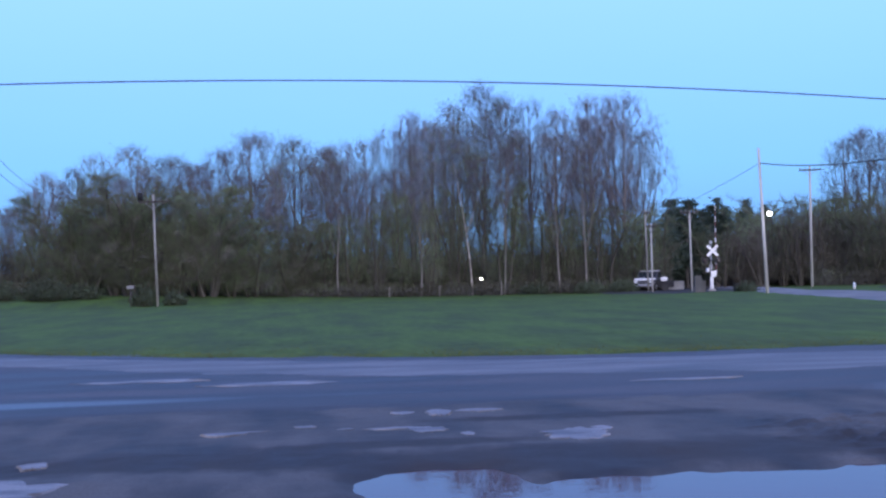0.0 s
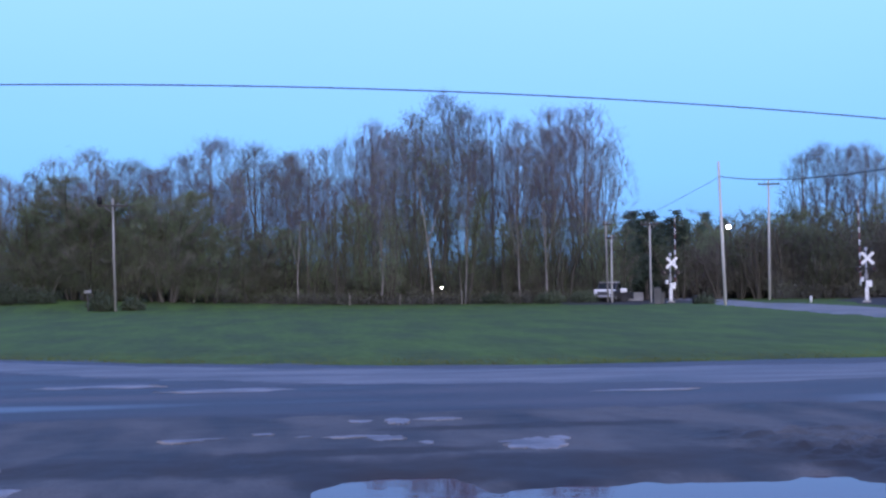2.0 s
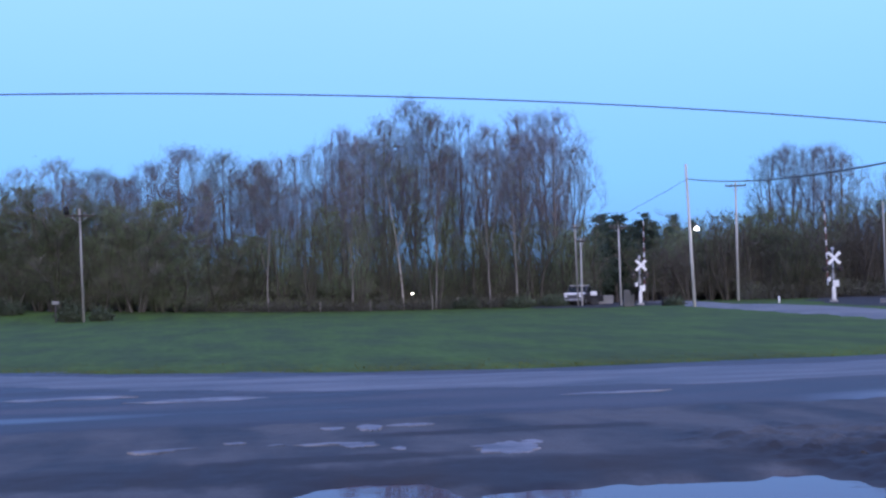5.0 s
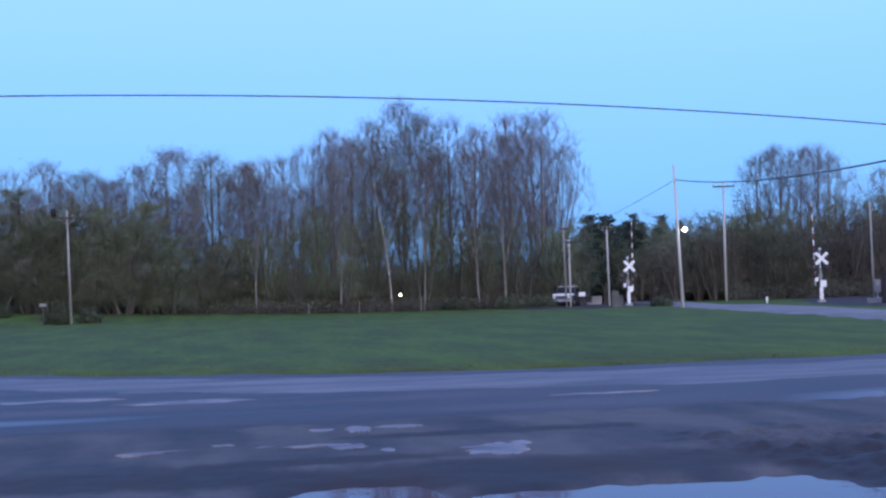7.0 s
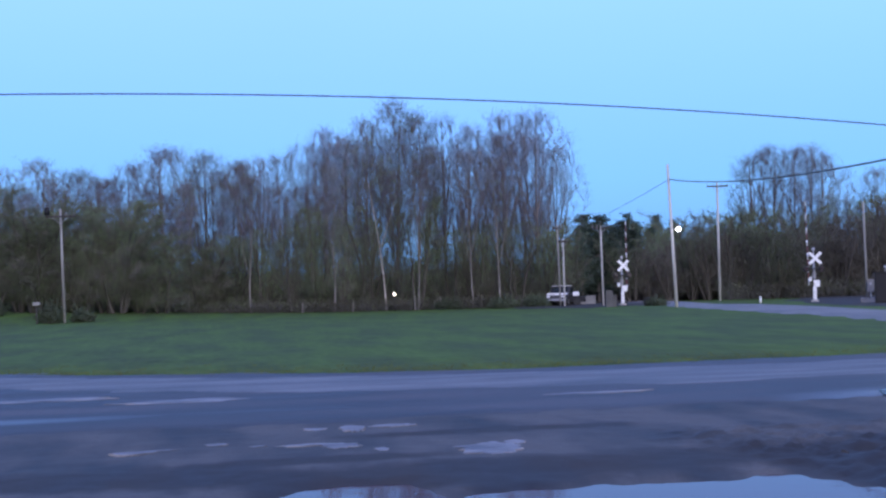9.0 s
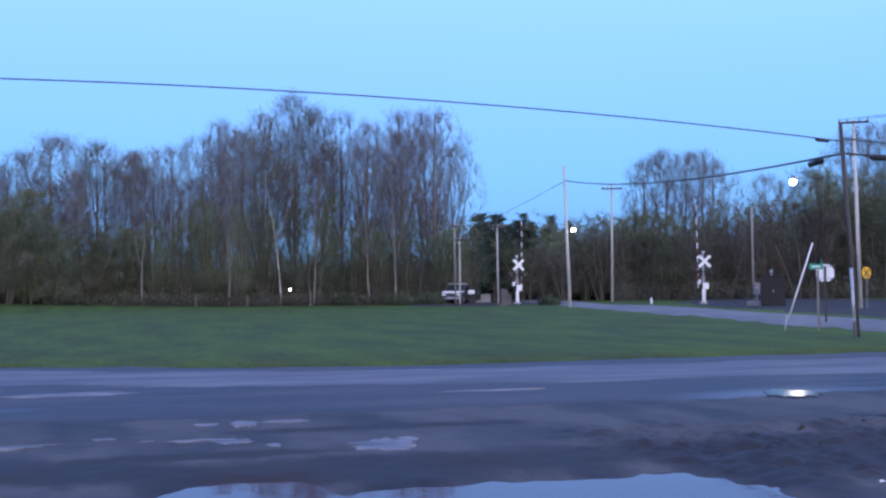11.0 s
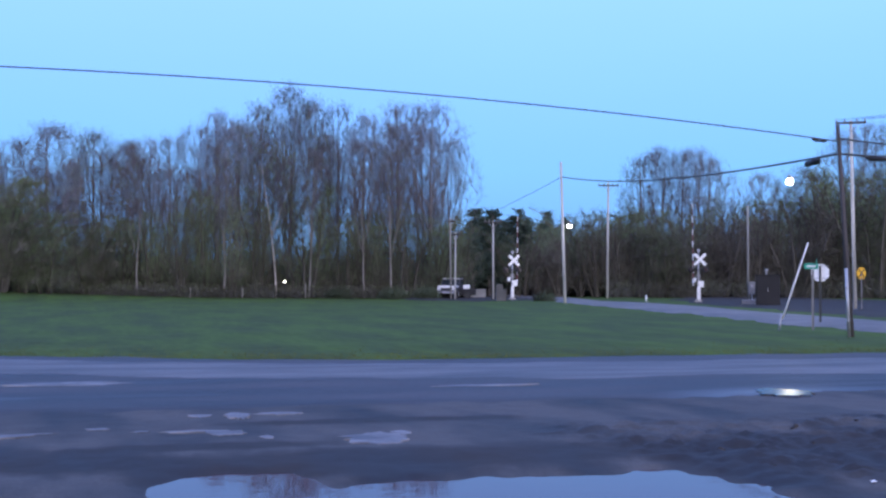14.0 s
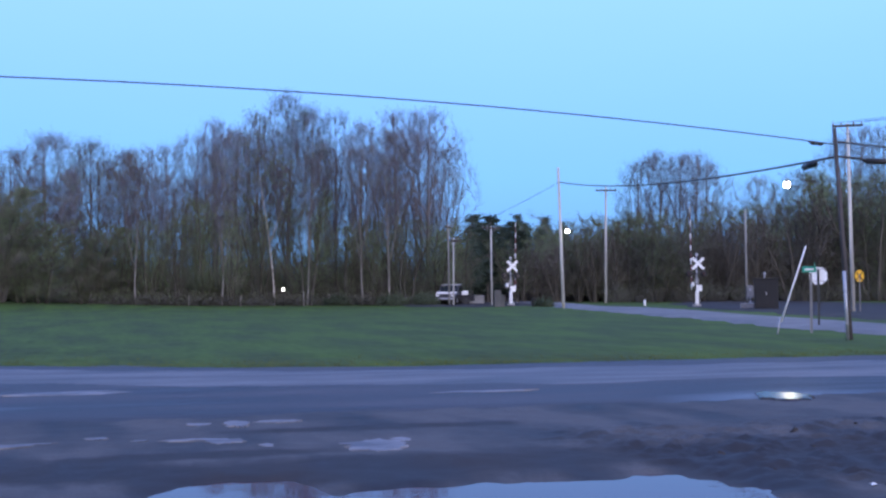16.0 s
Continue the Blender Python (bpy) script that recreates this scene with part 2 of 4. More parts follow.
CONCRETE = material("pale_concrete", (0.34, 0.33, 0.315), 0.85, 0.25, 2.0, 0.3, fine=20.0)
GLASS_DARK = material("dark_window_glass", (0.02, 0.025, 0.03), 0.08, 0.1, 2.0)
CABLE = material("black_cable", (0.025, 0.025, 0.03), 0.6, 0.2, 1.0)
RED_LENS = material("dark_red_lens", (0.03, 0.006, 0.006), 0.25, 0.1, 2.0)
SIDING = material("pale_house_siding", (0.55, 0.55, 0.56), 0.7, 0.15, 2.0, fine=12.0)
ROOFING = material("grey_roof_shingle", (0.12, 0.12, 0.13), 0.9, 0.3, 2.0, fine=12.0)
BRIGHT_GLOW = glow("bright_street_lamp", (1.0, 0.93, 0.82), 280.0)
LAMP_GLOW = glow("lit_lamp", (1.0, 0.93, 0.82), 16.0)

# ---- mesh helpers ----


def mesh_of(name, verts, faces, mat, smooth=False):
    me = bpy.data.meshes.new(name)
    me.from_pydata([tuple(v) for v in verts], [], [tuple(f) for f in faces])
    me.materials.append(mat)
    if smooth:
        me.polygons.foreach_set("use_smooth", [True] * len(me.polygons))
    me.update()
    return me


def part(name, bm, mat, parent, label=""):
    """Links a bmesh or a mesh as one object under a thing or a part."""
    if isinstance(bm, bmesh.types.BMesh):
        me = bpy.data.meshes.new(name)
        bm.to_mesh(me)
        bm.free()
        me.materials.append(mat)
    else:
        me = bm
    ob = new(name, me)
    ob.parent = parent
    return tagged(ob, label)


def thing(name, at, label, category, group="", kind="", turn=0.0):
    ob = new(name)
    ob.matrix_world = pose(*at, 0, 0, turn)
    ob.empty_display_size = 0.2
    return tagged(ob, label, category, group, kind)


def box(sx, sy, sz, at=(0, 0, 0), bevel=0.01, rot=None, bm=None):
    """A box with softened edges, at its middle."""
    bm = bm or bmesh.new()
    m = Matrix.Translation(at) @ (rot or Matrix()) @ Matrix.Diagonal((sx, sy, sz, 1))
    made = bmesh.ops.create_cube(bm, size=1, matrix=m)["verts"]
    if bevel:
        edges = list({e for v in made for e in v.link_edges})
        bmesh.ops.bevel(bm, geom=edges, offset=bevel, segments=2, affect="EDGES", profile=0.6)
    return bm


def rod(a, b, r0, r1=None, sides=12, bm=None):
    """A tapered round bar from a to b."""
    bm = bm or bmesh.new()
    a, b = Vector(a), Vector(b)
    r1 = r0 if r1 is None else r1
    m = Matrix.Translation((a + b) / 2) @ (b - a).to_track_quat("Z", "Y").to_matrix().to_4x4()
    bmesh.ops.create_cone(bm, cap_ends=True, segments=sides, radius1=r0, radius2=r1, depth=(b - a).length, matrix=m)
    for f in bm.faces:
        f.smooth = len(f.verts) == 4
    return bm


def plate(outline, thick):
    """A flat sheet with a given outline in x and z, thick along y."""
    bm = bmesh.new()
    lo = [bm.verts.new((x, -thick / 2, z)) for x, z in outline]
    hi = [bm.verts.new((x, thick / 2, z)) for x, z in outline]
    bm.faces.new(lo)
    bm.faces.new(hi[::-1])
    for i in range(len(lo)):
        j = (i + 1) % len(lo)
        bm.faces.new((lo[j], lo[i], hi[i], hi[j]))
    bmesh.ops.recalc_face_normals(bm, faces=bm.faces)
    return bm


def cable(name, points, r, parent=None, mat=None, label="", category="", sides=6):
    cu = bpy.data.curves.new(name, "CURVE")
    cu.dimensions, cu.bevel_depth, cu.bevel_resolution = "3D", r, 1
    sp = cu.splines.new("POLY")
    sp.points.add(len(points) - 1)
    for q, v in zip(sp.points, points):
        q.co = (*v, 1)
    tmp = bpy.data.objects.new("tmp", cu)
    me = bpy.data.meshes.new_from_object(tmp)
    bpy.data.objects.remove(tmp)
    me.materials.clear()
    me.materials.append(mat or CABLE)
    ob = new(name, me)
    ob.parent = parent
    return tagged(ob, label, category)


def hang(a, b, sag, n=24):
    a, b = Vector(a), Vector(b)
    return [a.lerp(b, i / n) - Vector((0, 0, 4 * sag * (i / n) * (1 - i / n))) for i in range(n + 1)]


# the plan: d metres along the side road's direction from the eye, u metres to its right
HEAD = radians(16.4)


def plan(u, d, z=0.0):
    return Vector((u * math.cos(HEAD) + d * math.sin(HEAD), -u * math.sin(HEAD) + d * math.cos(HEAD), z))


def smooth01(v):
    v = np.clip(v, 0, 1)
    return v * v * (3 - 2 * v)


def rise(x, y):
    """The field climbs gently towards the woods in the west."""
    return 0.95 * smooth01((14 - x) / 40) * smooth01((y - 92) / 22)


def verge(x):
    """Where the pale road ends and the grass begins."""
    return 24.8 + 0.028 * np.clip(9 - x, 0, 20) ** 2


def wave(x, y, scale, seed=0.0):
    return noise.noise(Vector((x * scale, y * scale, seed)))


# ---- ground ----
R = 2400
ground = new("ground", mesh_of("ground", [(R * math.cos(a), R * math.sin(a), -0.35) for a in np.linspace(0, 2 * math.pi, 64, endpoint=False)], [range(64)], EARTH))
tagged(ground, "flat dark open land reaching the horizon", "ground", kind="structure")


def sheet(name, xs, ys, height, mat, keep=None):
    verts = [(x, y, height(x, y)) for y in ys for x in xs]
    w = len(xs)
    faces = []
    for j in range(len(ys) - 1):
        for i in range(w - 1):
            if keep is None or keep((xs[i] + xs[i + 1]) / 2, (ys[j] + ys[j + 1]) / 2):
                a = j * w + i
                faces.append((a, a + 1, a + w + 1, a + w))
    return new(name, mesh_of(name, verts, faces, mat, True))


# field of grass: starts at the ragged verge and runs under the woods
def field_height(x, y):
    y0 = verge(x)
    lip = smooth01((y - y0 + 0.15) / 0.5)
    return float(-0.10 + 0.14 * lip + 0.05 * wave(x, y, 0.35, 3) * lip + 0.03 * wave(x, y, 1.3, 5) * lip + rise(x, y))


gx = np.concatenate([np.arange(-90, -14, 4.0), np.arange(-14, 30, 0.4), np.arange(30, 62, 1.0), np.arange(62, 150, 4.0)])
gy = np.concatenate([np.arange(24.2, 36, 0.2), np.arange(36, 60, 0.7), np.arange(60, 125, 1.6), np.arange(125, 260, 9)])
field = sheet("grass_field", gx, gy, field_height, GRASS)
tagged(field, "mown green spring grass field beside the road", "grass", kind="structure")

# road: dark lane and pale worn far side, both damp
EDGE = 16.6


def road_height(x, y):
    return 0.012 * wave(x, y, 0.5, 9) + 0.02


rx = np.concatenate([np.arange(-60, -12, 4.0), np.arange(-12, 30, 0.35), np.arange(30, 90, 4.0)])
lane = sheet("road", rx, np.concatenate([np.arange(15.6, 22.0, 0.2), np.arange(22.0, 37.0, 0.4)]), lambda x, y: road_height(x, y) - 0.05 * float(smooth01((EDGE + 0.5 * wave(x, 0, 0.3, 2) + 0.2 * wave(x, y, 1.7, 4) - y) / 0.5)), ASPHALT, keep=lambda x, y: y < verge(x) + 0.9)
tagged(lane, "damp dark asphalt lane with pale streaks", "road", kind="structure")


def shoulder_height(x, y):
    near = float(verge(x)) - 4.8 - 0.05 * x + 0.7 * wave(x, y * 0.3, 0.25, 7) + 0.35 * wave(x * 0.6, y * 2, 1.1, 8)
    far = verge(x) - 0.9 - 0.04 * max(0, x) + 0.35 * wave(x, 0, 0.7, 12) + 0.2 * wave(x, y, 2.0, 13)
    inside = smooth01((y - near) / 0.35) * smooth01((far + 0.5 - y) / 0.5)
    return float(road_height(x, y) - 0.05 + 0.056 * inside)


shoulder = sheet("road_shoulder", rx, np.arange(18.6, 35.5, 0.17), shoulder_height, SHOULDER, keep=lambda x, y: y < verge(x) + 0.9)
tagged(shoulder, "pale worn asphalt strip along the grass", "road", kind="structure")

# muddy gravel apron with potholes; standing water lies at one level
POOLS = [  # x, y, half width, half length, depth, sharpness
    (3.15, 8.25, 2.75, 2.28, 0.10, 3.4),
    (1.28, 10.25, 0.85, 0.92, 0.10, 2.4),
]
LEVEL = -0.045


def apron_height(x, y):
    z = 0.016 * wave(x, y, 0.6, 1) + 0.010 * wave(x, y, 2.5, 2) + 0.006 * wave(x, y, 8, 3)
    clods = float(smooth01((x - 4.3) / 1.5) * smooth01((y - 8.2) / 1.2) * smooth01((14.2 - y) / 1.5))
    z += clods * (0.09 * max(0, wave(x, y, 1.3, 6)) + 0.09 * abs(wave(x, y, 3.5, 8)) + 0.035 * wave(x, y, 9, 9))
    z += 0.09 * max(0.0, wave(x * 0.5, y, 0.55, 11) - 0.1) * float(smooth01((13.5 - y) / 2))
    bend = 0.18 * wave(x, y, 0.9, 20) + 0.10 * wave(x, y, 3.1, 21)
    for px_, py_, a, b, deep, sharp in POOLS:
        if abs(x - px_) < a * 1.8 and abs(y - py_) < b * 1.8:
            q = (abs((x - px_) / a) ** sharp + abs((y - py_) / b) ** sharp) ** (1 / sharp) + bend
            k = float(smooth01((1.25 - q) / 0.5))
            z = z * (1 - k) + k * (LEVEL + deep * (q - 1.0) * 1.2)
    return z


ax = np.concatenate([np.arange(-40, -6, 1.5), np.arange(-6, 16, 0.07), np.arange(16, 60, 1.5)])
ay = np.concatenate([np.arange(-30, 7, 1.2), np.arange(7, 17.8, 0.07)])
apron = sheet("gravel_apron", ax, ay, apron_height, GRAVEL)
tagged(apron, "muddy dark gravel apron with potholes", "gravel", kind="structure")

px_, py_, a, b = POOLS[0][:4]  # one sheet of water fills all the hollows
pts = [(1.5 * a * math.cos(t), 1.5 * b * math.sin(t), 0) for t in np.linspace(0, 2 * math.pi, 40, endpoint=False)]
pool = new("puddle", mesh_of("puddle", pts, [range(40)], WATER))
pool.location = (px_, py_, LEVEL)
tagged(pool, "large still puddle mirroring the sky", "puddle", "puddles on the gravel", "structure")

# pale irregular patches laid flat on the apron and the lane
CORE = plan(5.15, 18.6)
PATCHES = [  # x, y, half width, half length
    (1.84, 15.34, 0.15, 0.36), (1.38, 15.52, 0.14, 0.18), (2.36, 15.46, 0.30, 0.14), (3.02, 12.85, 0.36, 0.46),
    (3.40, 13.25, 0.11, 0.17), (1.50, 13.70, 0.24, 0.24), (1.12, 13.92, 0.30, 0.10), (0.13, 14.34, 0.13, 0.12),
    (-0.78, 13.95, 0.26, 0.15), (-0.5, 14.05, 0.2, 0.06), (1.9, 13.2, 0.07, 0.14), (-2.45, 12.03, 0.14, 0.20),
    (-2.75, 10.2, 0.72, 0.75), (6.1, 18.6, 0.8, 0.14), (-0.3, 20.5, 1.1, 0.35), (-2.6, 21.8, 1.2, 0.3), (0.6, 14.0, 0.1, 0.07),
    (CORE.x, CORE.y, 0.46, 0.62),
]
LAST = len(PATCHES) - 1
for k, (px_, py_, a, b) in enumerate(PATCHES):
    vs, fs = [(px_, py_, 0.0)], []
    for i in range(48):
        t = 2 * math.pi * i / 48
        r = 0.95 + 0.35 * wave(math.cos(t) * 1.4 + 7 * k, math.sin(t) * 1.4, 1.0, 41) + 0.38 * wave(math.cos(t) * 4 + 3 * k, math.sin(t) * 4, 1.0, 43)
        du, dv = a * r * math.cos(t), b * r * math.sin(t)
        if k == LAST:  # this one lies along the side road
            q = plan(du, dv)
            du, dv = q.x, q.y
        vs.append((px_ + du, py_ + dv, 0.0))
    top = max(apron_height(x, y) if y < EDGE + 0.3 else road_height(x, y) for x, y, z in vs) + 0.004
    vs = [(x, y, top) for x, y, z in vs]
    vs += [(px_ + (x - px_) * 1.12, py_ + (y - py_) * 1.12, top - 0.06) for x, y, z in vs[1:]]
    fs = [(0, 1 + i, 1 + (i + 1) % 48) for i in range(48)] + [(1 + i, 49 + i, 49 + (i + 1) % 48, 1 + (i + 1) % 48) for i in range(48)]
    if k >= LAST:
        tagged(new("puddle", mesh_of("puddle", vs, fs, RIPPLED)), "shallow puddle mirroring a lamp", "puddle", "puddles on the gravel", "structure")
        continue
    tagged(new("pothole_fill", mesh_of("pothole_fill", vs, fs, PALE_PATCH)), "pale irregular patch on the ground", "pothole", "filled potholes", "structure")

# side road towards the level crossing
road_pts = [(17.5, 22, 20), (16.8, 31, 9), (15.6, 35.5, 6.2), (14.4, 40, 5.2), (13.5, 44.5, 5.4), (12.8, 50, 5.7), (12.4, 58, 5.5), (11.7, 65, 5.6), (10.3, 77, 6.8), (9.1, 90, 6.6), (8.8, 96, 4.2), (8.6, 104, 4.2), (7.6, 112, 5.0), (5.0, 128, 6.0), (0, 160, 6.0)]
verts, faces = [], []
for i in range(len(road_pts) - 1):
    (u0, d0, w0), (u1, d1, w1) = road_pts[i], road_pts[i + 1]
    for s in range(8):
        f = s / 8
        u, d, w = u0 + (u1 - u0) * f, d0 + (d1 - d0) * f, w0 + (w1 - w0) * f
        for j in range(9):
            q = plan(u + w * j / 8, d)
            crown = 0.16 - 0.05 * (j / 4 - 1) ** 2 + float(rise(q.x, q.y)) + 0.006 * wave(q.x, q.y, 0.6, 31)
            verts.append((q.x, q.y, crown - (0.14 if j in (0, 8) else 0)))
rowsn = len(verts) // 9
faces = [(i * 9 + j, i * 9 + j + 1, i * 9 + 10 + j, i * 9 + 9 + j) for i in range(rowsn - 1) for j in range(8)]
side = new("side_road", mesh_of("side_road", verts, faces, SIDE_ROAD, True))
tagged(side, "pale grey side road leading to the crossing", "road", kind="structure")

# bare dirt beyond the crossing and along the far side of the side road
for name_, u0, d0, hu, hd, label_ in (("dirt_lot", 2.5, 117, 8.2, 19, "dark bare dirt lot beyond the crossing"), ("dirt_strip", 29.5, 84, 11.0, 46, "dark bare dirt strip beside the side road")):
    vs, fs = [], []
    for i in range(13):
        for j in range(72):
            t = 2 * math.pi * j / 72
            r = (i / 12) * (1 + 0.22 * wave(math.cos(t) * 2 + u0, math.sin(t) * 2, 1.0, 51) + 0.12 * wave(math.cos(t) * 7, math.sin(t) * 7 + u0, 1.0, 52))
            q = plan(u0 + hu * r * math.cos(t), d0 + hd * r * math.sin(t))
            z = float(rise(q.x, q.y)) + 0.115 + 0.02 * wave(q.x, q.y, 0.7, 53) - (0.2 if i == 12 else 0)
            vs.append((q.x, q.y, z))
    fs = [(i * 72 + j, i * 72 + (j + 1) % 72, i * 72 + 72 + (j + 1) % 72, i * 72 + 72 + j) for i in range(12) for j in range(72)]
    tagged(new(name_, mesh_of(name_, vs, fs, DIRT, True)), label_, "dirt", kind="structure")

# tufts along the verge and over the field
rng = np.random.default_rng(4)
tv, tf = [], []
for i in range(9000):
    x = rng.uniform(-13, 26)
    y = verge(x) + rng.exponential(1.1) + 0.05
    uu = x * math.cos(HEAD) - y * math.sin(HEAD)
    dd = x * math.sin(HEAD) + y * math.cos(HEAD)
    if uu > 15.0 and dd > 29:
        continue
    h, t = rng.uniform(0.02, 0.055), rng.uniform(0, 2 * math.pi)
    z = field_height(x, y) - 0.01
    for s in range(2):
        w = rng.uniform(0.006, 0.012)
        t += 1.7
        lean = rng.uniform(-0.05, 0.05, 2)
        n0 = len(tv)
        tv += [(x - w * math.cos(t), y - w * math.sin(t), z), (x + w * math.cos(t), y + w * math.sin(t), z), (x + lean[0], y + lean[1], z + h)]
        tf.append((n0, n0 + 1, n0 + 2))
tufts = new("grass_tufts", mesh_of("grass_tufts", tv, tf, BLADE))
tagged(tufts, "short green grass blades on the field", "grass", kind="stuff")

# ---- trees ----


class Soup:
    """Gathers ribbons, tubes and leaves into one mesh."""

    def __init__(self):
        self.v, self.f = [], []

    def tube(self, pts, radii, sides):
        base = len(self.v)
        for i, p in enumerate(pts):
            way = (pts[min(i + 1, len(pts) - 1)] - pts[max(i - 1, 0)]).normalized()
            a = way.orthogonal().normalized()
            b = way.cross(a)
            for s in range(sides):
                t = 2 * math.pi * s / sides
                self.v.append(p + (a * math.cos(t) + b * math.sin(t)) * radii[i])
        for i in range(len(pts) - 1):
            for s in range(sides):
                q, r = base + i * sides, (s + 1) % sides
                self.f.append((q + s, q + r, q + sides + r, q + sides + s))

    def spike(self, a, b, w):
        side = (b - a).cross(Vector((RND.gauss(0, 1), RND.gauss(0, 1), RND.gauss(0, 1))))
        if side.length < 1e-6:
            return
        side = side.normalized() * w
        n0 = len(self.v)
        self.v += [a - side, a + side, b]
        self.f.append((n0, n0 + 1, n0 + 2))

    def leaf(self, p, size):
        a = Vector((RND.gauss(0, 1), RND.gauss(0, 1), RND.gauss(0, 1))).normalized() * size
        b = a.orthogonal().normalized() * size * 0.6
        n0 = len(self.v)
        self.v += [p - a, p + b, p + a, p - b]
        self.f.append((n0, n0 + 1, n0 + 2, n0 + 3))

    def mesh(self, name, mat, smooth=False):
        return mesh_of(name, self.v, self.f, mat, smooth)


RND = random.Random(11)


def bent(start, way, length, n, wander, lift):
    pts = [start.copy()]
    w = way.normalized()
    for _ in range(n):
        w = (w + Vector((RND.gauss(0, wander), RND.gauss(0, wander), RND.gauss(0, wander) + lift))).normalized()
        pts.append(pts[-1] + w * (length / n))
    return pts


def along(pts, f):
    k = f * (len(pts) - 1)
    i = min(int(k), len(pts) - 2)
    return pts[i].lerp(pts[i + 1], k - i), (pts[i + 1] - pts[i]).normalized()


def side_way(way, angle, turn):
    a = way.orthogonal().normalized()
    b = way.cross(a)
    return way * math.cos(angle) + (a * math.cos(turn) + b * math.sin(turn)) * math.sin(angle)


def bare_tree(height, width, girth, clear, count, leaves, leaf_mat, bark, leaf_size=0.05, name="tree", label="", wander=0.018, twigs=5, fill=330):
    """A tall broadleaved tree in early spring: a leader and ascending stems that fill a domed crown with fine twigs."""
    root = thing(name, (0, 0, 0), label, "tree", "trees of the wood")
    wood, fine, green = Soup(), Soup(), Soup()
    lead = bent(Vector((0, 0, -0.4)), Vector((RND.gauss(0, 0.02), RND.gauss(0, 0.02), 1)), height * 0.97 + 0.4, 10, wander, 0.06)
    lobe = RND.uniform(0, 6.28)

    def reach(p):
        """How far the crown spreads at a height, with uneven lobes."""
        f = min(1.0, max(0.0, (p.z / height - clear) / (1 - clear)))
        r = (0.4 + 0.6 * min(1.0, f / 0.45)) * math.sqrt(max(0.04, 1 - max(0.0, (f - 0.5) / 0.5) ** 2))
        return 0.06 + width / 2 * r * (1 + 0.16 * math.sin(3 * math.atan2(p.y, p.x) + lobe) + 0.08 * math.sin(7 * f + lobe))

    stems = [(lead, girth, clear)]
    for k in range(count):
        p, w = along(lead, RND.uniform(clear * 0.5, clear + 0.22))
        he, t = height * RND.uniform(0.74, 0.98), 2.4 * k + RND.uniform(-0.4, 0.4)
        end = Vector((math.cos(t), math.sin(t), 0)) * reach(Vector((math.cos(t), math.sin(t), he))) * RND.uniform(0.55, 0.98) + Vector((0, 0, he))
        ctrl = p.lerp(end, 0.3) + Vector((math.cos(t), math.sin(t), 0)) * (end - p).length * 0.06
        pts = []
        for q in range(9):
            f = q / 8
            pts.append(p * (1 - f) ** 2 + ctrl * 2 * f * (1 - f) + end * f * f + Vector((RND.gauss(0, 0.04), RND.gauss(0, 0.04), 0)) * min(1, q))
        stems.append((pts, girth * RND.uniform(0.4, 0.6), 0.25))
    nodes = []
    for st, g, lo in stems:
        n = len(st)
        wood.tube(st, [g * (1 - 0.88 * (i / (n - 1)) ** 0.8) for i in range(n)], 6 if g == girth else 4)
        nodes += [along(st, lo + (1 - lo) * i / 15)[0] for i in range(16)]
    # boughs grow from the nearest wood below to points spread through the crown, and carry the twigs
    spots = []
    while len(spots) < fill:
        h = height * (clear + (1.0 - clear) * RND.random() ** 0.8)
        t = RND.uniform(0, 6.28)
        r = reach(Vector((math.cos(t), math.sin(t), h))) * RND.random() ** 0.45
        spots.append(Vector((r * math.cos(t), r * math.sin(t), min(h, height * 0.97))))
    spots.sort(key=lambda v: v.z + 0.8 * math.hypot(v.x, v.y))
    grid = np.array([tuple(v) for v in nodes])
    for p in spots:
        gap = grid - np.array(tuple(p))
        cost = np.sqrt((gap ** 2).sum(1)) + 2.5 * np.maximum(0, gap[:, 2] + 0.9)
        a = Vector(grid[int(cost.argmin())])
        grid = np.vstack([grid, tuple(p)])
        w = p - a
        if w.length < 0.1:
            continue
        mid = a.lerp(p, 0.5) + Vector((RND.gauss(0, 0.07), RND.gauss(0, 0.07), -0.06)) * w.length
        fine.spike(a, mid.lerp(p, 0.5), 0.022)
        fine.spike(mid, p, 0.014)
        out = (w.normalized() + Vector((0, 0, 0.7))).normalized()
        for q in range(twigs):
            p3 = a.lerp(mid, RND.uniform(0.3, 1.0)) if q % 2 else mid.lerp(p, RND.uniform(0.0, 1.0))
            way = side_way(out, RND.uniform(0.2, 0.9), RND.uniform(0, 6.28))
            tip = p3 + way * RND.uniform(0.5, 1.3)
            fine.spike(p3, tip, 0.0095)
            for e in range(3):
                p4 = p3.lerp(tip, RND.uniform(0.15, 0.9))
                tip2 = p4 + side_way(way, RND.uniform(0.4, 1.0), RND.uniform(0, 6.28)) * RND.uniform(0.3, 0.75)
                fine.spike(p4, tip2, 0.0075)
                if RND.random() < leaves:
                    green.leaf(tip2, leaf_size * RND.uniform(0.6, 1.3))
    part("trunk", wood.mesh("trunk", bark, True), bark, root)
    part("crown", fine.mesh("crown", TWIG), TWIG, root)
    if green.f:
        part("foliage", green.mesh("foliage", leaf_mat), leaf_mat, root, "sparse young leaves")
    return root


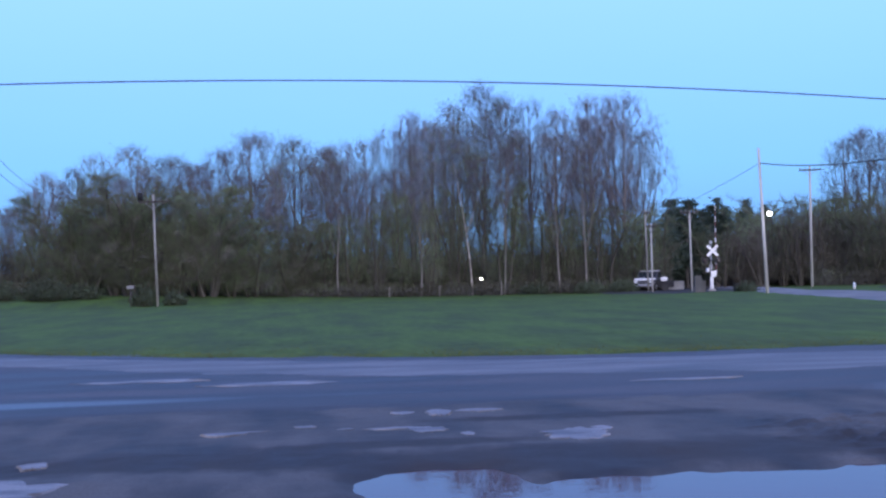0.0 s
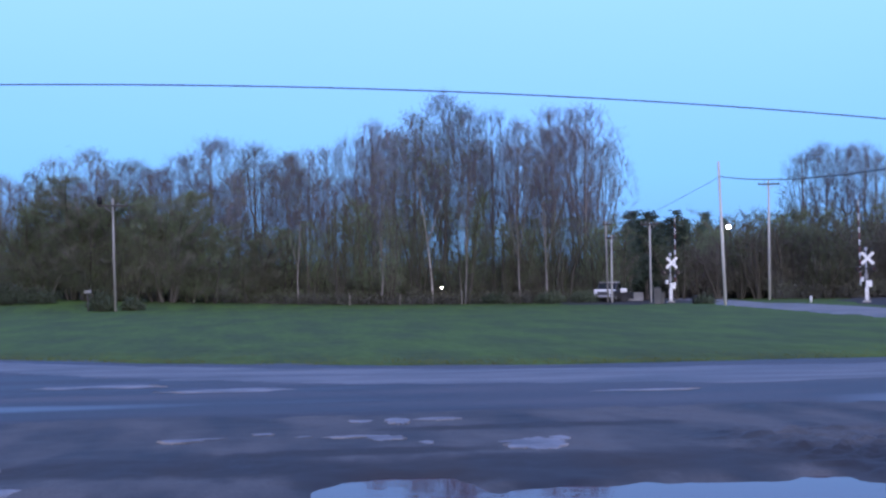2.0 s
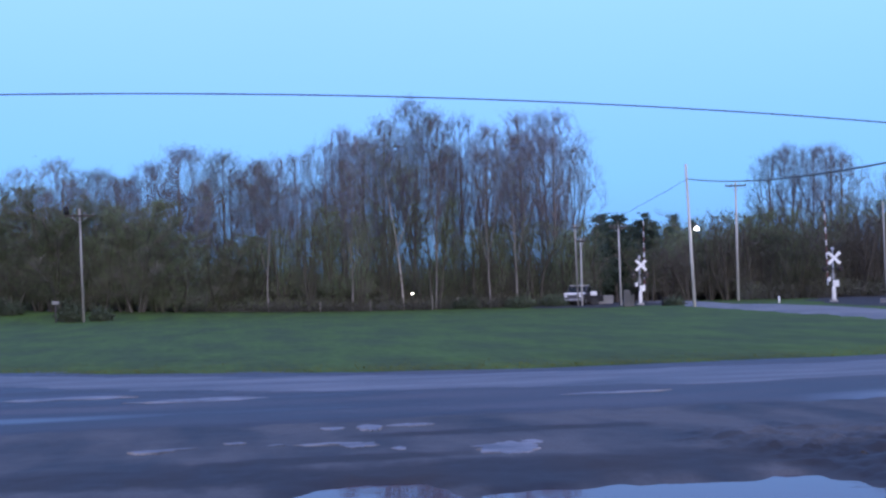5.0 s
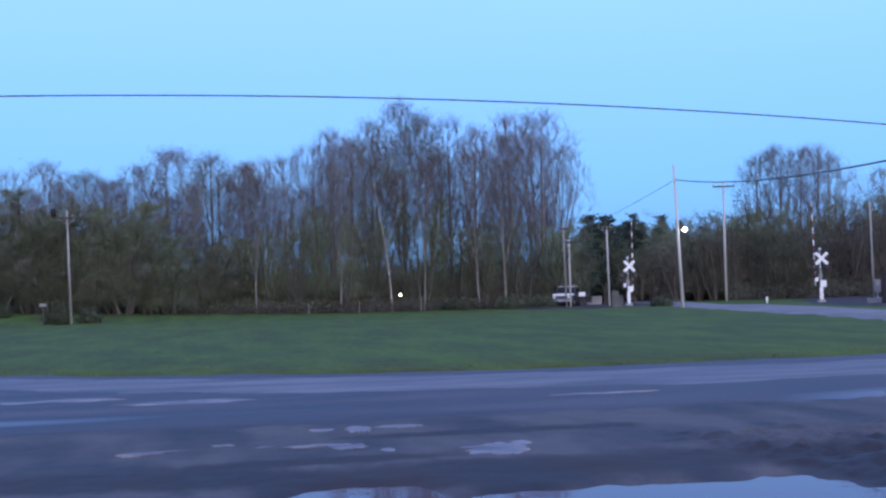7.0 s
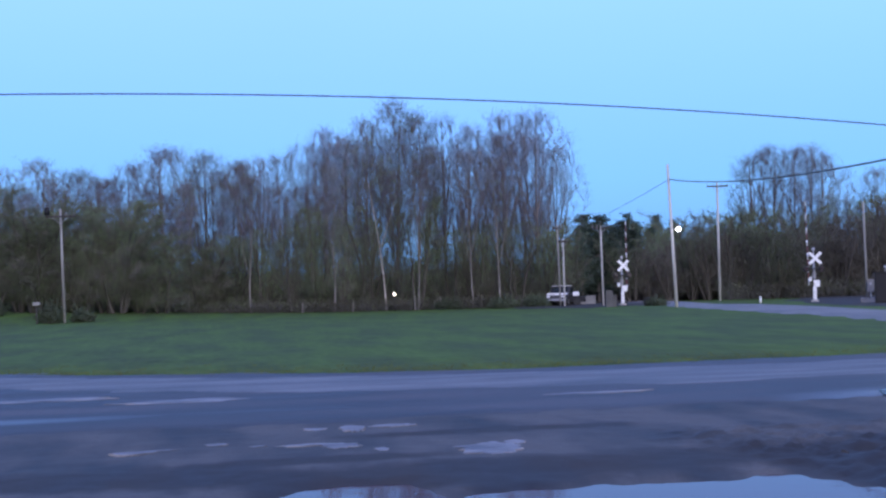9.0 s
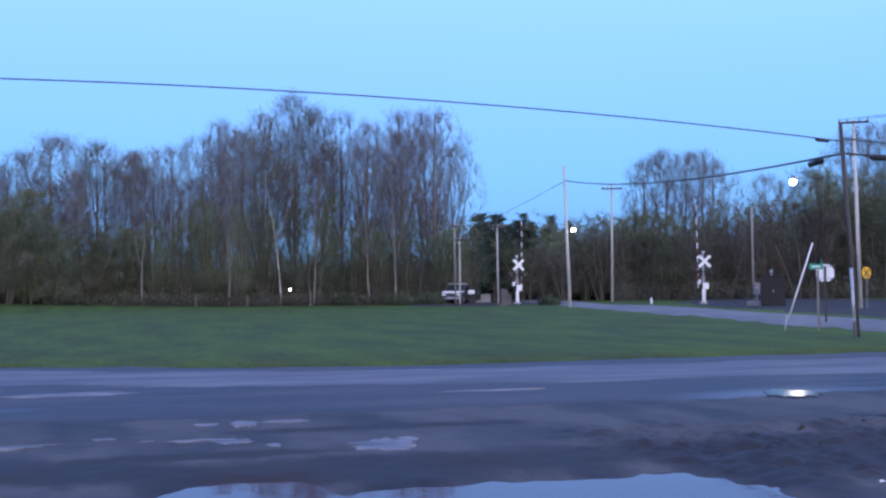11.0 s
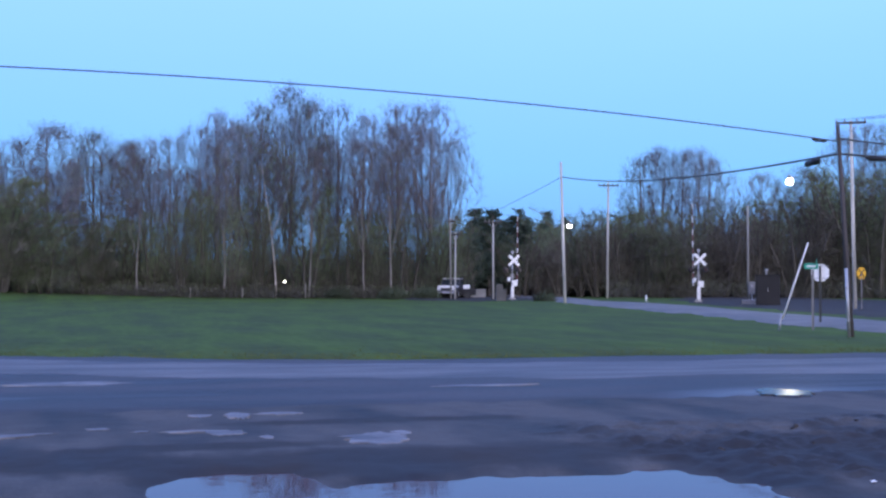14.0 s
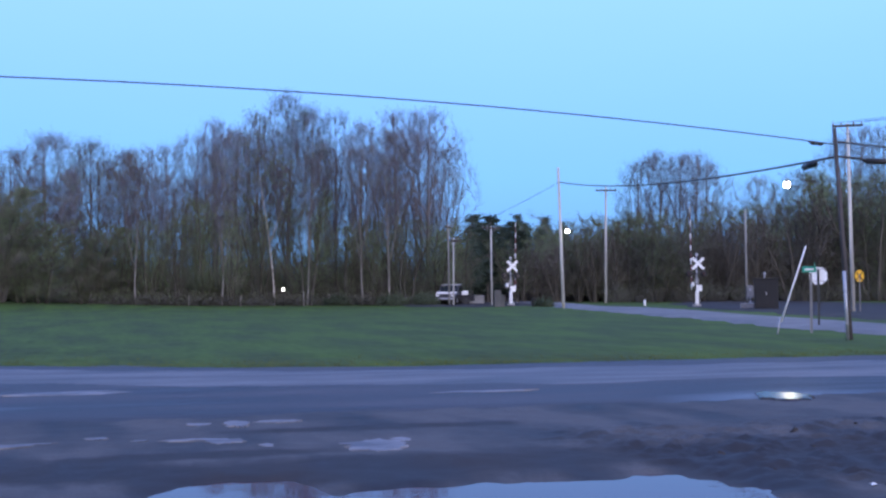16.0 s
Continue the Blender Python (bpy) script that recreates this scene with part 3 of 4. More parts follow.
def leafy_tree(height, width, count, mat, label, name="leafy_tree", stems=5, size=0.036):
    """A low many-stemmed tree in young leaf: leaf clumps round spreading stems."""
    root = thing(name, (0, 0, 0), label, "tree", "trees of the wood")
    wood, fine, green = Soup(), Soup(), Soup()
    for s in range(stems):
        t = RND.uniform(0, 6.28)
        st = bent(Vector((0.25 * math.cos(t), 0.25 * math.sin(t), -0.3)), Vector((math.cos(t) * 0.28 * width / height, math.sin(t) * 0.28 * width / height, 1)), height * RND.uniform(0.72, 0.97), 6, 0.08, 0.02)
        wood.tube(st, [0.13 * (1 - 0.9 * i / 6) for i in range(7)], 5)
        for k in range(16):
            f = RND.uniform(0.12, 1.0)
            p, w = along(st, f)
            ln = width * 0.36 * (1.15 - 0.6 * f) * RND.uniform(0.5, 1.2)
            limb = bent(p, side_way(w, RND.uniform(0.5, 1.2), RND.uniform(0, 6.28)), ln, 4, 0.14, 0.04)
            fine.tube(limb, [0.03, 0.025, 0.018, 0.012, 0.006], 3)
            for q in range(count):
                p2, w2 = along(limb, RND.uniform(0.1, 1.0))
                tip = p2 + Vector((RND.gauss(0, 0.46), RND.gauss(0, 0.46), RND.gauss(0.05, 0.42))) * (1.15 - 0.75 * f)
                if q % 3 < 2:
                    fine.spike(p2, tip, 0.008)
                green.leaf(tip, size * RND.uniform(0.7, 1.35))
    part("trunk", wood.mesh("trunk", STEM, True), STEM, root)
    part("crown", fine.mesh("crown", LOW_TWIG), LOW_TWIG, root)
    part("foliage", green.mesh("foliage", mat), mat, root, "hazy young leaves")
    return root


def pine(height, width, tiers):
    root = thing("pine_tree", (0, 0, 0), "dark green pine with uneven ragged tiers", "tree", "pines behind the crossing")
    wood, green = Soup(), Soup()
    st = bent(Vector((0, 0, -0.3)), Vector((0, 0, 1)), height, 8, 0.02, 0.05)
    wood.tube(st, [0.22 * (1 - 0.93 * i / 8) for i in range(9)], 6)
    for k in range(tiers):
        f = 0.14 + 0.85 * k / tiers
        for j in range(6):
            p, w = along(st, min(0.995, f + RND.uniform(-0.02, 0.02)))
            ln = width * 0.5 * (1.06 - f) ** 0.75 * RND.uniform(0.55, 1.15)
            limb = bent(p, side_way(w, RND.uniform(1.1, 1.45), RND.uniform(0, 6.28)), ln, 3, 0.08, 0.10)
            wood.tube(limb, [0.04, 0.03, 0.02, 0.008], 3)
            for q in range(int(26 * ln / 2) + 8):
                p2, w2 = along(limb, RND.uniform(0.2, 1.0))
                tip = p2 + Vector((RND.gauss(0, 0.28), RND.gauss(0, 0.28), RND.gauss(0.08, 0.18)))
                green.spike(p2, tip, 0.05)
                green.leaf(tip, RND.uniform(0.10, 0.22))
    part("trunk", wood.mesh("trunk", BARK, True), BARK, root)
    part("crown", green.mesh("crown", NEEDLE), NEEDLE, root)
    return root


def spread_copies(master, places):
    """Sets the master at the first place and copies of it at the rest; x, y, z, height factor, girth factor, turn."""
    for i, (x, y, z, hf, wf, t) in enumerate(places):
        m = Matrix.LocRotScale((x, y, z), Euler((0, 0, t)), (wf, wf, hf))
        if i == 0:
            master.matrix_basis = m
        else:
            m2 = copy_thing(master, Matrix.LocRotScale((x, y, z), Euler((0, 0, t)), None))
            m2.scale = (wf, wf, hf)


MAPLE = "tall bare maple with purple-brown twigs in bud"
tall = [bare_tree(18, 7.0, 0.20, 0.34, 7, 0.10, BUDS, BARK, 0.04, "bare_tree", MAPLE) for _ in range(4)]
slim = [bare_tree(16, 4.2, 0.14, 0.32, 5, 0.65, LEAF, BARK, 0.05, "slender_tree", "slender tree with sparse young green leaves", fill=240) for _ in range(3)]
budded = [bare_tree(16, 6.5, 0.18, 0.36, 8, 0.9, BUDS, BARK, 0.06, "budding_tree", "dense tree in reddish-brown bud") for _ in range(2)]
birch = bare_tree(13, 2.6, 0.11, 0.66, 2, 0.5, LEAF, PALE_BARK, 0.055, "birch_tree", "white-barked birch with a bright slightly crooked trunk", 0.024, fill=90)
ash = [bare_tree(14, 2.8, 0.11, 0.55, 3, 0.3, LEAF, ASH_BARK, 0.05, "slender_tree", "slender pale-trunked tree at the wood's edge", 0.04, fill=110) for _ in range(2)]
leafy = [leafy_tree(9, 7, 85, LEAF, "low many-stemmed tree in hazy olive-green leaf") for _ in range(3)]
olive = [leafy_tree(9, 7, 300, LEAF, "broad many-stemmed tree in hazy olive-green leaf", size=0.027) for _ in range(2)]
brown = [leafy_tree(8, 6, 40, BUDS, "low bushy tree in brown bud") for _ in range(2)]
pines = [pine(11, 6.5, 15) for _ in range(2)]

# height of the wood's skyline along u at its front (u, metres)
SKY_U = [-66, -60, -55, -50, -45, -40, -36, -33, -30, -27, -24, -21.5, -19, -15, -12, -9.5, -7, -4.5, -2, 0, 1.6]
SKY_H = [9, 12.5, 12.7, 14.8, 14.6, 13.2, 14.6, 15.8, 15.6, 14.6, 15, 17.2, 17.6, 19.4, 18.0, 17.8, 18.2, 18.4, 18.4, 17.0, 14]
RIGHT_U = [1, 4, 8, 12, 15, 18, 22, 26, 28, 31, 34, 37, 40, 43, 50, 70]
RIGHT_H = [8.5, 8, 8.2, 9.2, 9.8, 9.4, 9.0, 9.8, 10.8, 12.0, 13.0, 13.6, 13.8, 14.2, 14.2, 13.5]


def ground_at(u, d):
    p = plan(u, d)
    return p.x, p.y, float(rise(p.x, p.y)) + 0.02


rt = random.Random(5)
todo = {}


def plant(master, u, d, height, full, width=1.0):
    x, y, z = ground_at(u, d)
    hf = height / full
    todo.setdefault(master.name, (master, []))[1].append((x, y, z, hf, (0.5 * hf + 0.5) * width * rt.uniform(0.88, 1.12), rt.uniform(0, 6.28)))


# the crowns that make the skyline: u, d, height, crown width, kind
CROWNS = [
    (-64.2, 9.1, 4.6, slim), (-61.1, 12.8, 4.6, tall), (-57.4, 13.0, 4.2, tall), (-55.3, 14.5, 4.6, tall), (-51.3, 15.1, 5.4, slim), (-48.0, 14.0, 4.6, slim),
    (-44.6, 13.4, 5.0, tall), (-41.5, 14.8, 5.4, tall), (-38.2, 16.2, 7.4, budded), (-34.3, 15.9, 5.2, slim), (-31.2, 14.9, 4.6, budded), (-28.8, 15.5, 4.8, tall),
    (-26.5, 15.6, 4.4, tall), (-24.2, 16.8, 4.6, tall), (-22.0, 18.1, 5.4, tall), (-20.1, 17.2, 4.2, slim), (-17.8, 18.6, 4.4, slim), (-15.1, 20.4, 4.8, slim),
    (-13.1, 19.1, 4.2, slim), (-10.4, 18.8, 5.2, tall), (-7.7, 17.8, 4.8, tall), (-4.6, 19.0, 6.4, tall), (-1.5, 18.9, 8.6, tall), (0.6, 15.4, 5.2, tall),
]
for k, (u, h, w, kind_) in enumerate(CROWNS):
    full, wide = (18, 7.0) if kind_ is tall else (16, 4.2) if kind_ is slim else (16, 6.5)
    plant(kind_[(k // 2) % len(kind_)], u, 118 + rt.uniform(-0.6, 0.6), h, full, 1.2 * w / wide / (0.5 * h / full + 0.5))
# lower trees behind them, thinner in the middle where the sky shows through
for row, d in enumerate((124, 131)):
    u = -66 + row * 1.4
    while u < 0.5:
        h = float(np.interp(u, SKY_U, SKY_H)) * (d / 118) * rt.uniform(0.82, 0.96)
        kind_ = tall if rt.random() < 0.65 else slim
        plant(rt.choice(kind_), u * d / 118 + rt.uniform(-0.8, 0.8), d + rt.uniform(-2, 2), h, 18 if kind_ is tall else 16, rt.uniform(0.85, 1.15))
        u += rt.uniform(2.4, 3.8)
# saplings that close the lower half of the wood
u = -58
while u < 0:
    plant(slim[int(-u * 7) % 3], u, 121 + rt.uniform(-1.5, 1.5), rt.uniform(7.0, 11.0), 16, rt.uniform(1.0, 1.3))
    u += rt.uniform(2.6, 4.4)
# thin front row of lower trees and bushes
u = -66
while u < 2:
    h = rt.uniform(5.0, 9.0)
    pick = rt.random()
    plant(rt.choice(brown) if pick < 0.45 else rt.choice(leafy), u, 114 + rt.uniform(-1.5, 2), h * (0.6 if rt.random() < 0.4 else 1), 9)
    u += rt.uniform(1.5, 3.0)
# the olive-green trees round the western pole, and at the wood's east end
for u, d, h, w in ((-46, 105, 12.8, 1.3), (-43.6, 107, 12.0, 1.15), (-39.8, 106, 12.2, 1.4), (-37, 107, 9.2, 1.1), (-48.4, 107, 9.6, 1.1), (-41.6, 105, 9.2, 1.2), (-24.5, 112, 10.5, 0.8), (-19.5, 112, 9.5, 0.8), (-12.5, 112, 11, 0.9), (-3.4, 112, 9.5, 1.1), (-0.6, 113, 9.0, 1.0), (-5.5, 113, 7.5, 1.0),
                   (-50.5, 106, 11.5, 1.4), (-44.8, 104, 10.5, 1.4), (-38.4, 105, 11.4, 1.4), (-35.4, 108, 9.6, 1.3), (-53, 108, 11, 1.3), (-32.8, 112, 8.2, 1.2), (-9.2, 113, 8.8, 1.1), (-22.2, 113, 11.5, 0.8), (-17.2, 113.5, 12.0, 0.8), (-27.6, 114, 9.5, 0.9), (-30.4, 114, 9.0, 0.9), (-7.2, 114, 10.0, 0.9)):
    plant((olive if u < -32 else leafy)[int(-u * 10) % 2], u, d, h, 9, w)
plant(birch, -15.55, 112.6, 13.0, 13)
for u, h in ((-34.2, 12.5), (-28.1, 13), (-20.2, 13), (-12.4, 14), (-7.4, 14.5), (-4.9, 13.5)):
    plant(ash[int(h * 2) % 2], u, 111.6 + rt.uniform(-0.4, 0.8), h, 14)
# right of the crossing: pines, then a darker mixed wood with tall bare trees behind
for u, d, h, w in ((3.8, 132, 10.0, 1.25), (5.6, 136, 9.4, 1.0), (7.6, 140, 9.6, 0.9), (9.4, 150, 11.0, 0.9), (13.5, 158, 11.2, 0.7), (14.6, 150, 10.0, 0.7), (2.0, 128, 7.0, 0.9), (11.6, 146, 9.0, 1.0), (6.6, 142, 9.2, 1.3), (10.4, 156, 10.2, 1.1), (4.6, 146, 9.6, 1.3), (12.6, 150, 9.4, 1.2), (8.6, 134, 8.2, 1.1), (2.9, 125, 8.4, 1.0), (4.7, 127, 9.6, 1.05), (6.6, 130, 8.3, 1.0), (3.6, 128, 7.4, 1.2)):
    plant(rt.choice(pines), u, d, h, 11, w)
for row, d in enumerate((126, 131, 137, 144)):
    u = 8 + row
    while u < 52:
        h = float(np.interp(u * 115 / d, RIGHT_U, RIGHT_H)) * (d / 115) * rt.choice((1.0, 0.95, 0.85))
        if u < 12:
            h = min(h, 7.8)
        plant(rt.choice(brown + brown + brown + leafy), u, d + rt.uniform(-2, 2), h, 9, 1.3)
        u += rt.uniform(1.4, 2.5)
for u, d, h in ((24.6, 148, 17.2), (26.6, 151, 18.4), (28.8, 148, 17.6), (31.0, 150, 18.2), (33.0, 152, 17.2), (38.5, 148, 15.0), (41.5, 140, 15.0), (45.5, 138, 18.5), (48, 140, 20), (51, 140, 20)):
    plant(rt.choice(tall), u, d, h, 18, 1.15)
for u, d, h in ((3.0, 150, 8.5), (7.0, 150, 8.8), (9.0, 146, 8.6), (11.0, 150, 9.0), (13.0, 144, 9.0), (14.8, 140, 9.2), (16.5, 142, 9.4)):
    plant(rt.choice(leafy), u, d, h, 9, 1.1)
for key in sorted(todo):
    master, places = todo[key]
    spread_copies(master, places)

birch.rotation_euler.z += math.pi  # its trunk leans to the west

# brush and saplings on the woodland floor
brush, brush_leaf = Soup(), Soup()
RND = random.Random(21)
for i in range(19000):
    u = RND.uniform(-70, 54)
    if u < 1.5:
        d = 110.5 + RND.random() ** 1.3 * 38
        top = 0.7 + min(1, (d - 110.5) / 14) * RND.uniform(0.8, 4.6)
    else:
        d = 123 + RND.random() ** 1.3 * 34
        top = 1.0 + min(1, (d - 122) / 10) * RND.uniform(0.6, 4.5)
        if u < 17 and d < 132:
            continue
    x, y, z = ground_at(u, d)
    a = Vector((x, y, z - 0.1))
    b = a + Vector((RND.gauss(0, 0.35), RND.gauss(0, 0.35), top))
    brush.spike(a, b, 0.022)
    for k in range(7):
        p = a.lerp(b, RND.uniform(0.15, 1.0))
        q = p + Vector((RND.gauss(0, 0.55), RND.gauss(0, 0.55), RND.uniform(0.0, 0.7)))
        brush.spike(p, q, 0.018)
        if k % 2 == 0:
            brush_leaf.leaf(q, RND.uniform(0.06, 0.14))
for i in range(5400):
    u = RND.uniform(-70, 54)
    d = (114.5 if u < 1.5 else 125) + RND.random() * 30
    if 1.5 < u < 17 and d < 134:
        continue
    x, y, z = ground_at(u, d)
    a = Vector((x, y, z - 0.1))
    b = a + Vector((RND.gauss(0, 0.6), RND.gauss(0, 0.6), RND.uniform(3.0, 7.2)))
    brush.spike(a, b, 0.035)
    for k in range(16):
        p = a.lerp(b, RND.uniform(0.25, 1.0))
        q = p + Vector((RND.gauss(0, 0.7), RND.gauss(0, 0.7), RND.uniform(0.1, 1.0)))
        brush.spike(p, q, 0.011)
        brush.spike(p.lerp(q, 0.5), q + Vector((RND.gauss(0, 0.3), RND.gauss(0, 0.3), 0.1)), 0.008)
        if k % 3 == 0:
            brush_leaf.leaf(q, RND.uniform(0.04, 0.08))
ob = new("brush", brush.mesh("brush", BRUSH))
tagged(ob, "tangled bare brush on the woodland floor", "brush", kind="stuff")
ob = new("brush_foliage", brush_leaf.mesh("brush_foliage", BRUSH_LEAF))
tagged(ob, "dull small leaves on the brush", "brush", kind="stuff")

# ---- poles and wires ----


def utility_pole(at, height, lean, girth, mat, label, arm=None, arm_turn=0.0, arm_drop=0.35, name="utility_pole"):
    """A round tapered pole; lean: the top's shift in x and y; arm: length of a crossarm with insulators."""
    root = thing(name, at, label, "pole", "utility poles")
    foot, top = Vector((0, 0, -0.5)), Vector((lean[0], lean[1], height))
    part("shaft", rod(foot, top, girth, girth * 0.68, 14), mat, root)
    if arm:
        m = pose(lean[0], lean[1], height - arm_drop, 0, 0, arm_turn)
        bm = box(arm, 0.10, 0.13, (0, -0.16, 0), 0.012)
        bm.transform(m)
        part("crossarm", bm, DARK_WOOD, root)
        for s in (-0.46, -0.2, 0.2, 0.46):
            bm = rod((arm * s, -0.16, 0.06), (arm * s, -0.16, 0.26), 0.05, 0.03, 8)
            bm.transform(m)
            part("insulator", bm, GREY_BOX, root)
        for s in (-1, 1):
            bm = rod((s * arm * 0.3, -0.16, 0), (0, -0.12, -0.55), 0.018, 0.018, 6)
            bm.transform(m)
            part("brace", bm, GALV, root)
    return root


def street_lamp_head(at, way, label, arm, r=0.16, light=None):
    """A lit yard lamp on a bracket: arm runs back along way to the pole."""
    root = thing("street_lamp", at, label, "lamp", "lit lamps")
    back = Vector(way) * arm
    part("bracket", rod((0, 0, 0.22), back + Vector((0, 0, 0.05)), 0.018, 0.018, 8), DARK_STEEL, root)
    part("housing", rod((0, 0, 0.12), (0, 0, 0.36), 0.17, 0.09, 14), GREY_BOX, root)
    bm = bmesh.new()
    bmesh.ops.create_uvsphere(bm, u_segments=16, v_segments=10, radius=r, matrix=Matrix.Diagonal((1, 1, 0.85, 1)))
    part("globe", bm, light or LAMP_GLOW, root, "glowing white globe")
    return root


CX, CY = math.cos(HEAD), -math.sin(HEAD)  # the direction of u
lamp_pole = utility_pole((33.97, 83.85, 0.03), 10.48, (-0.32, 0.1), 0.125, POLE_WOOD, "weathered leaning wooden pole carrying a lit lamp")
street_lamp_head((34.20, 83.6, 5.75), (-CX, -CY, 0), "lit white lamp on the leaning pole", 0.4)
utility_pole((48.53, 109.0, 0.05), 11.3, (0.12, 0), 0.13, POLE_WOOD, "weathered wooden pole with a crossarm", 2.0, -16)
utility_pole((22.27, 31.92, 0.03), 6.45, (-0.42, 0.1), 0.088, DARK_WOOD, "dark leaning wooden pole holding spliced cables", name="cable_pole")
utility_pole((43.96, 62.74, 0.05), 11.3, (-0.24, 0), 0.125, POLE_WOOD, "pale weathered pole with a crossarm", 1.75, -34, 0.15)
utility_pole((30.97, 103.2, 0.05), 7.2, (-0.1, 0), 0.085, GREY_POLE, "grey wooden pole by the crossing", 0.9, 10, 0.3)
utility_pole((30.4, 100.1, 0.05), 5.8, (0.02, 0), 0.085, POLE_WOOD, "short grey wooden pole by the crossing", 0.8, -20, 0.2)
utility_pole((33.33, 98.5, 0.05), 6.8, (-0.04, 0), 0.09, POLE_WOOD, "grey wooden pole beside the signal", 1.5, -20, 0.15)
utility_pole((45.66, 77.8, 0.05), 7.1, (-0.05, 0), 0.085, GREY_POLE, "slim brown pole behind the side road", None)
west = utility_pole((-10.16, 95.8, 0.1), 8.6, (-0.2, 0), 0.105, GREY_POLE, "grey pole with a transformer rack before the trees", 2.2, 0, 0.55)
part("transformer", rod((-1.15, -0.2, 8.15), (-1.15, -0.2, 8.75), 0.2, 0.2, 12), DARK_STEEL, west)
street_lamp_head((39.9, 63.3, 7.65), (0.99, -0.14, 0.06), "lit white lamp on a long arm of the pale pole", 4.0, 0.18, BRIGHT_GLOW)

# the cable across the view: over the verge from the west to the dark pole
cable("overhead_cable", [(x, 31.92, 6.97 - 0.00194 * (x + 1) ** 2) for x in np.linspace(-26, 21.85, 60)], 0.019, label="black overhead cable across the road", category="cable")
POLE_TOP = Vector((21.9, 32.0, 5.6))
FAR_TOP = Vector((33.72, 83.9, 9.42))
cable("overhead_cable", hang(POLE_TOP, FAR_TOP, 0.55), 0.036, label="thick black cable strung between two poles", category="cable")
cable("overhead_cable", hang(FAR_TOP, (37.6, 128.0, 7.0), 0.25), 0.017, label="thin cable running on behind the wood", category="cable")
cable("overhead_cable", hang((21.9, 31.95, 6.05), (40.0, 30.0, 6.2), 0.5), 0.026, label="black cable leaving the dark pole", category="cable")
cable("overhead_cable", hang(POLE_TOP, (40.0, 28.0, 5.6), 0.4), 0.035, label="thick black cable leaving the dark pole", category="cable")
for k in range(3):
    cable("power_line", hang((43.0 + 0.7 * k, 62.95 - 0.45 * k, 11.38), (62 + 2 * k, 40.0, 14.0), 0.4), 0.012, label="thin bare power line", category="cable")
for a, b, fat in (((21.0, 31.92, 6.03), (21.32, 31.92, 6.01), 0.055), ((22.28, 33.7, 5.60), (22.50, 34.65, 5.59), 0.10), ((22.65, 31.6, 5.50), (23.35, 31.2, 5.44), 0.09)):
    sp = thing("splice_case", a, "black cable splice case hanging on the cable", "splice case", "splice cases")
    w = Vector(b) - Vector(a)
    d_ = w.normalized()
    drop = Vector((0, 0, -0.05))
    part("case", rod(drop, w + drop, fat, fat, 12), BLACK, sp)
    for f, e in ((0.0, -1), (1.0, 1)):
        part("end_cap", rod(w * f + drop, w * f + d_ * 0.10 * e + drop * 0.4, fat, 0.03, 12), BLACK, sp)

# ---- level crossing ----


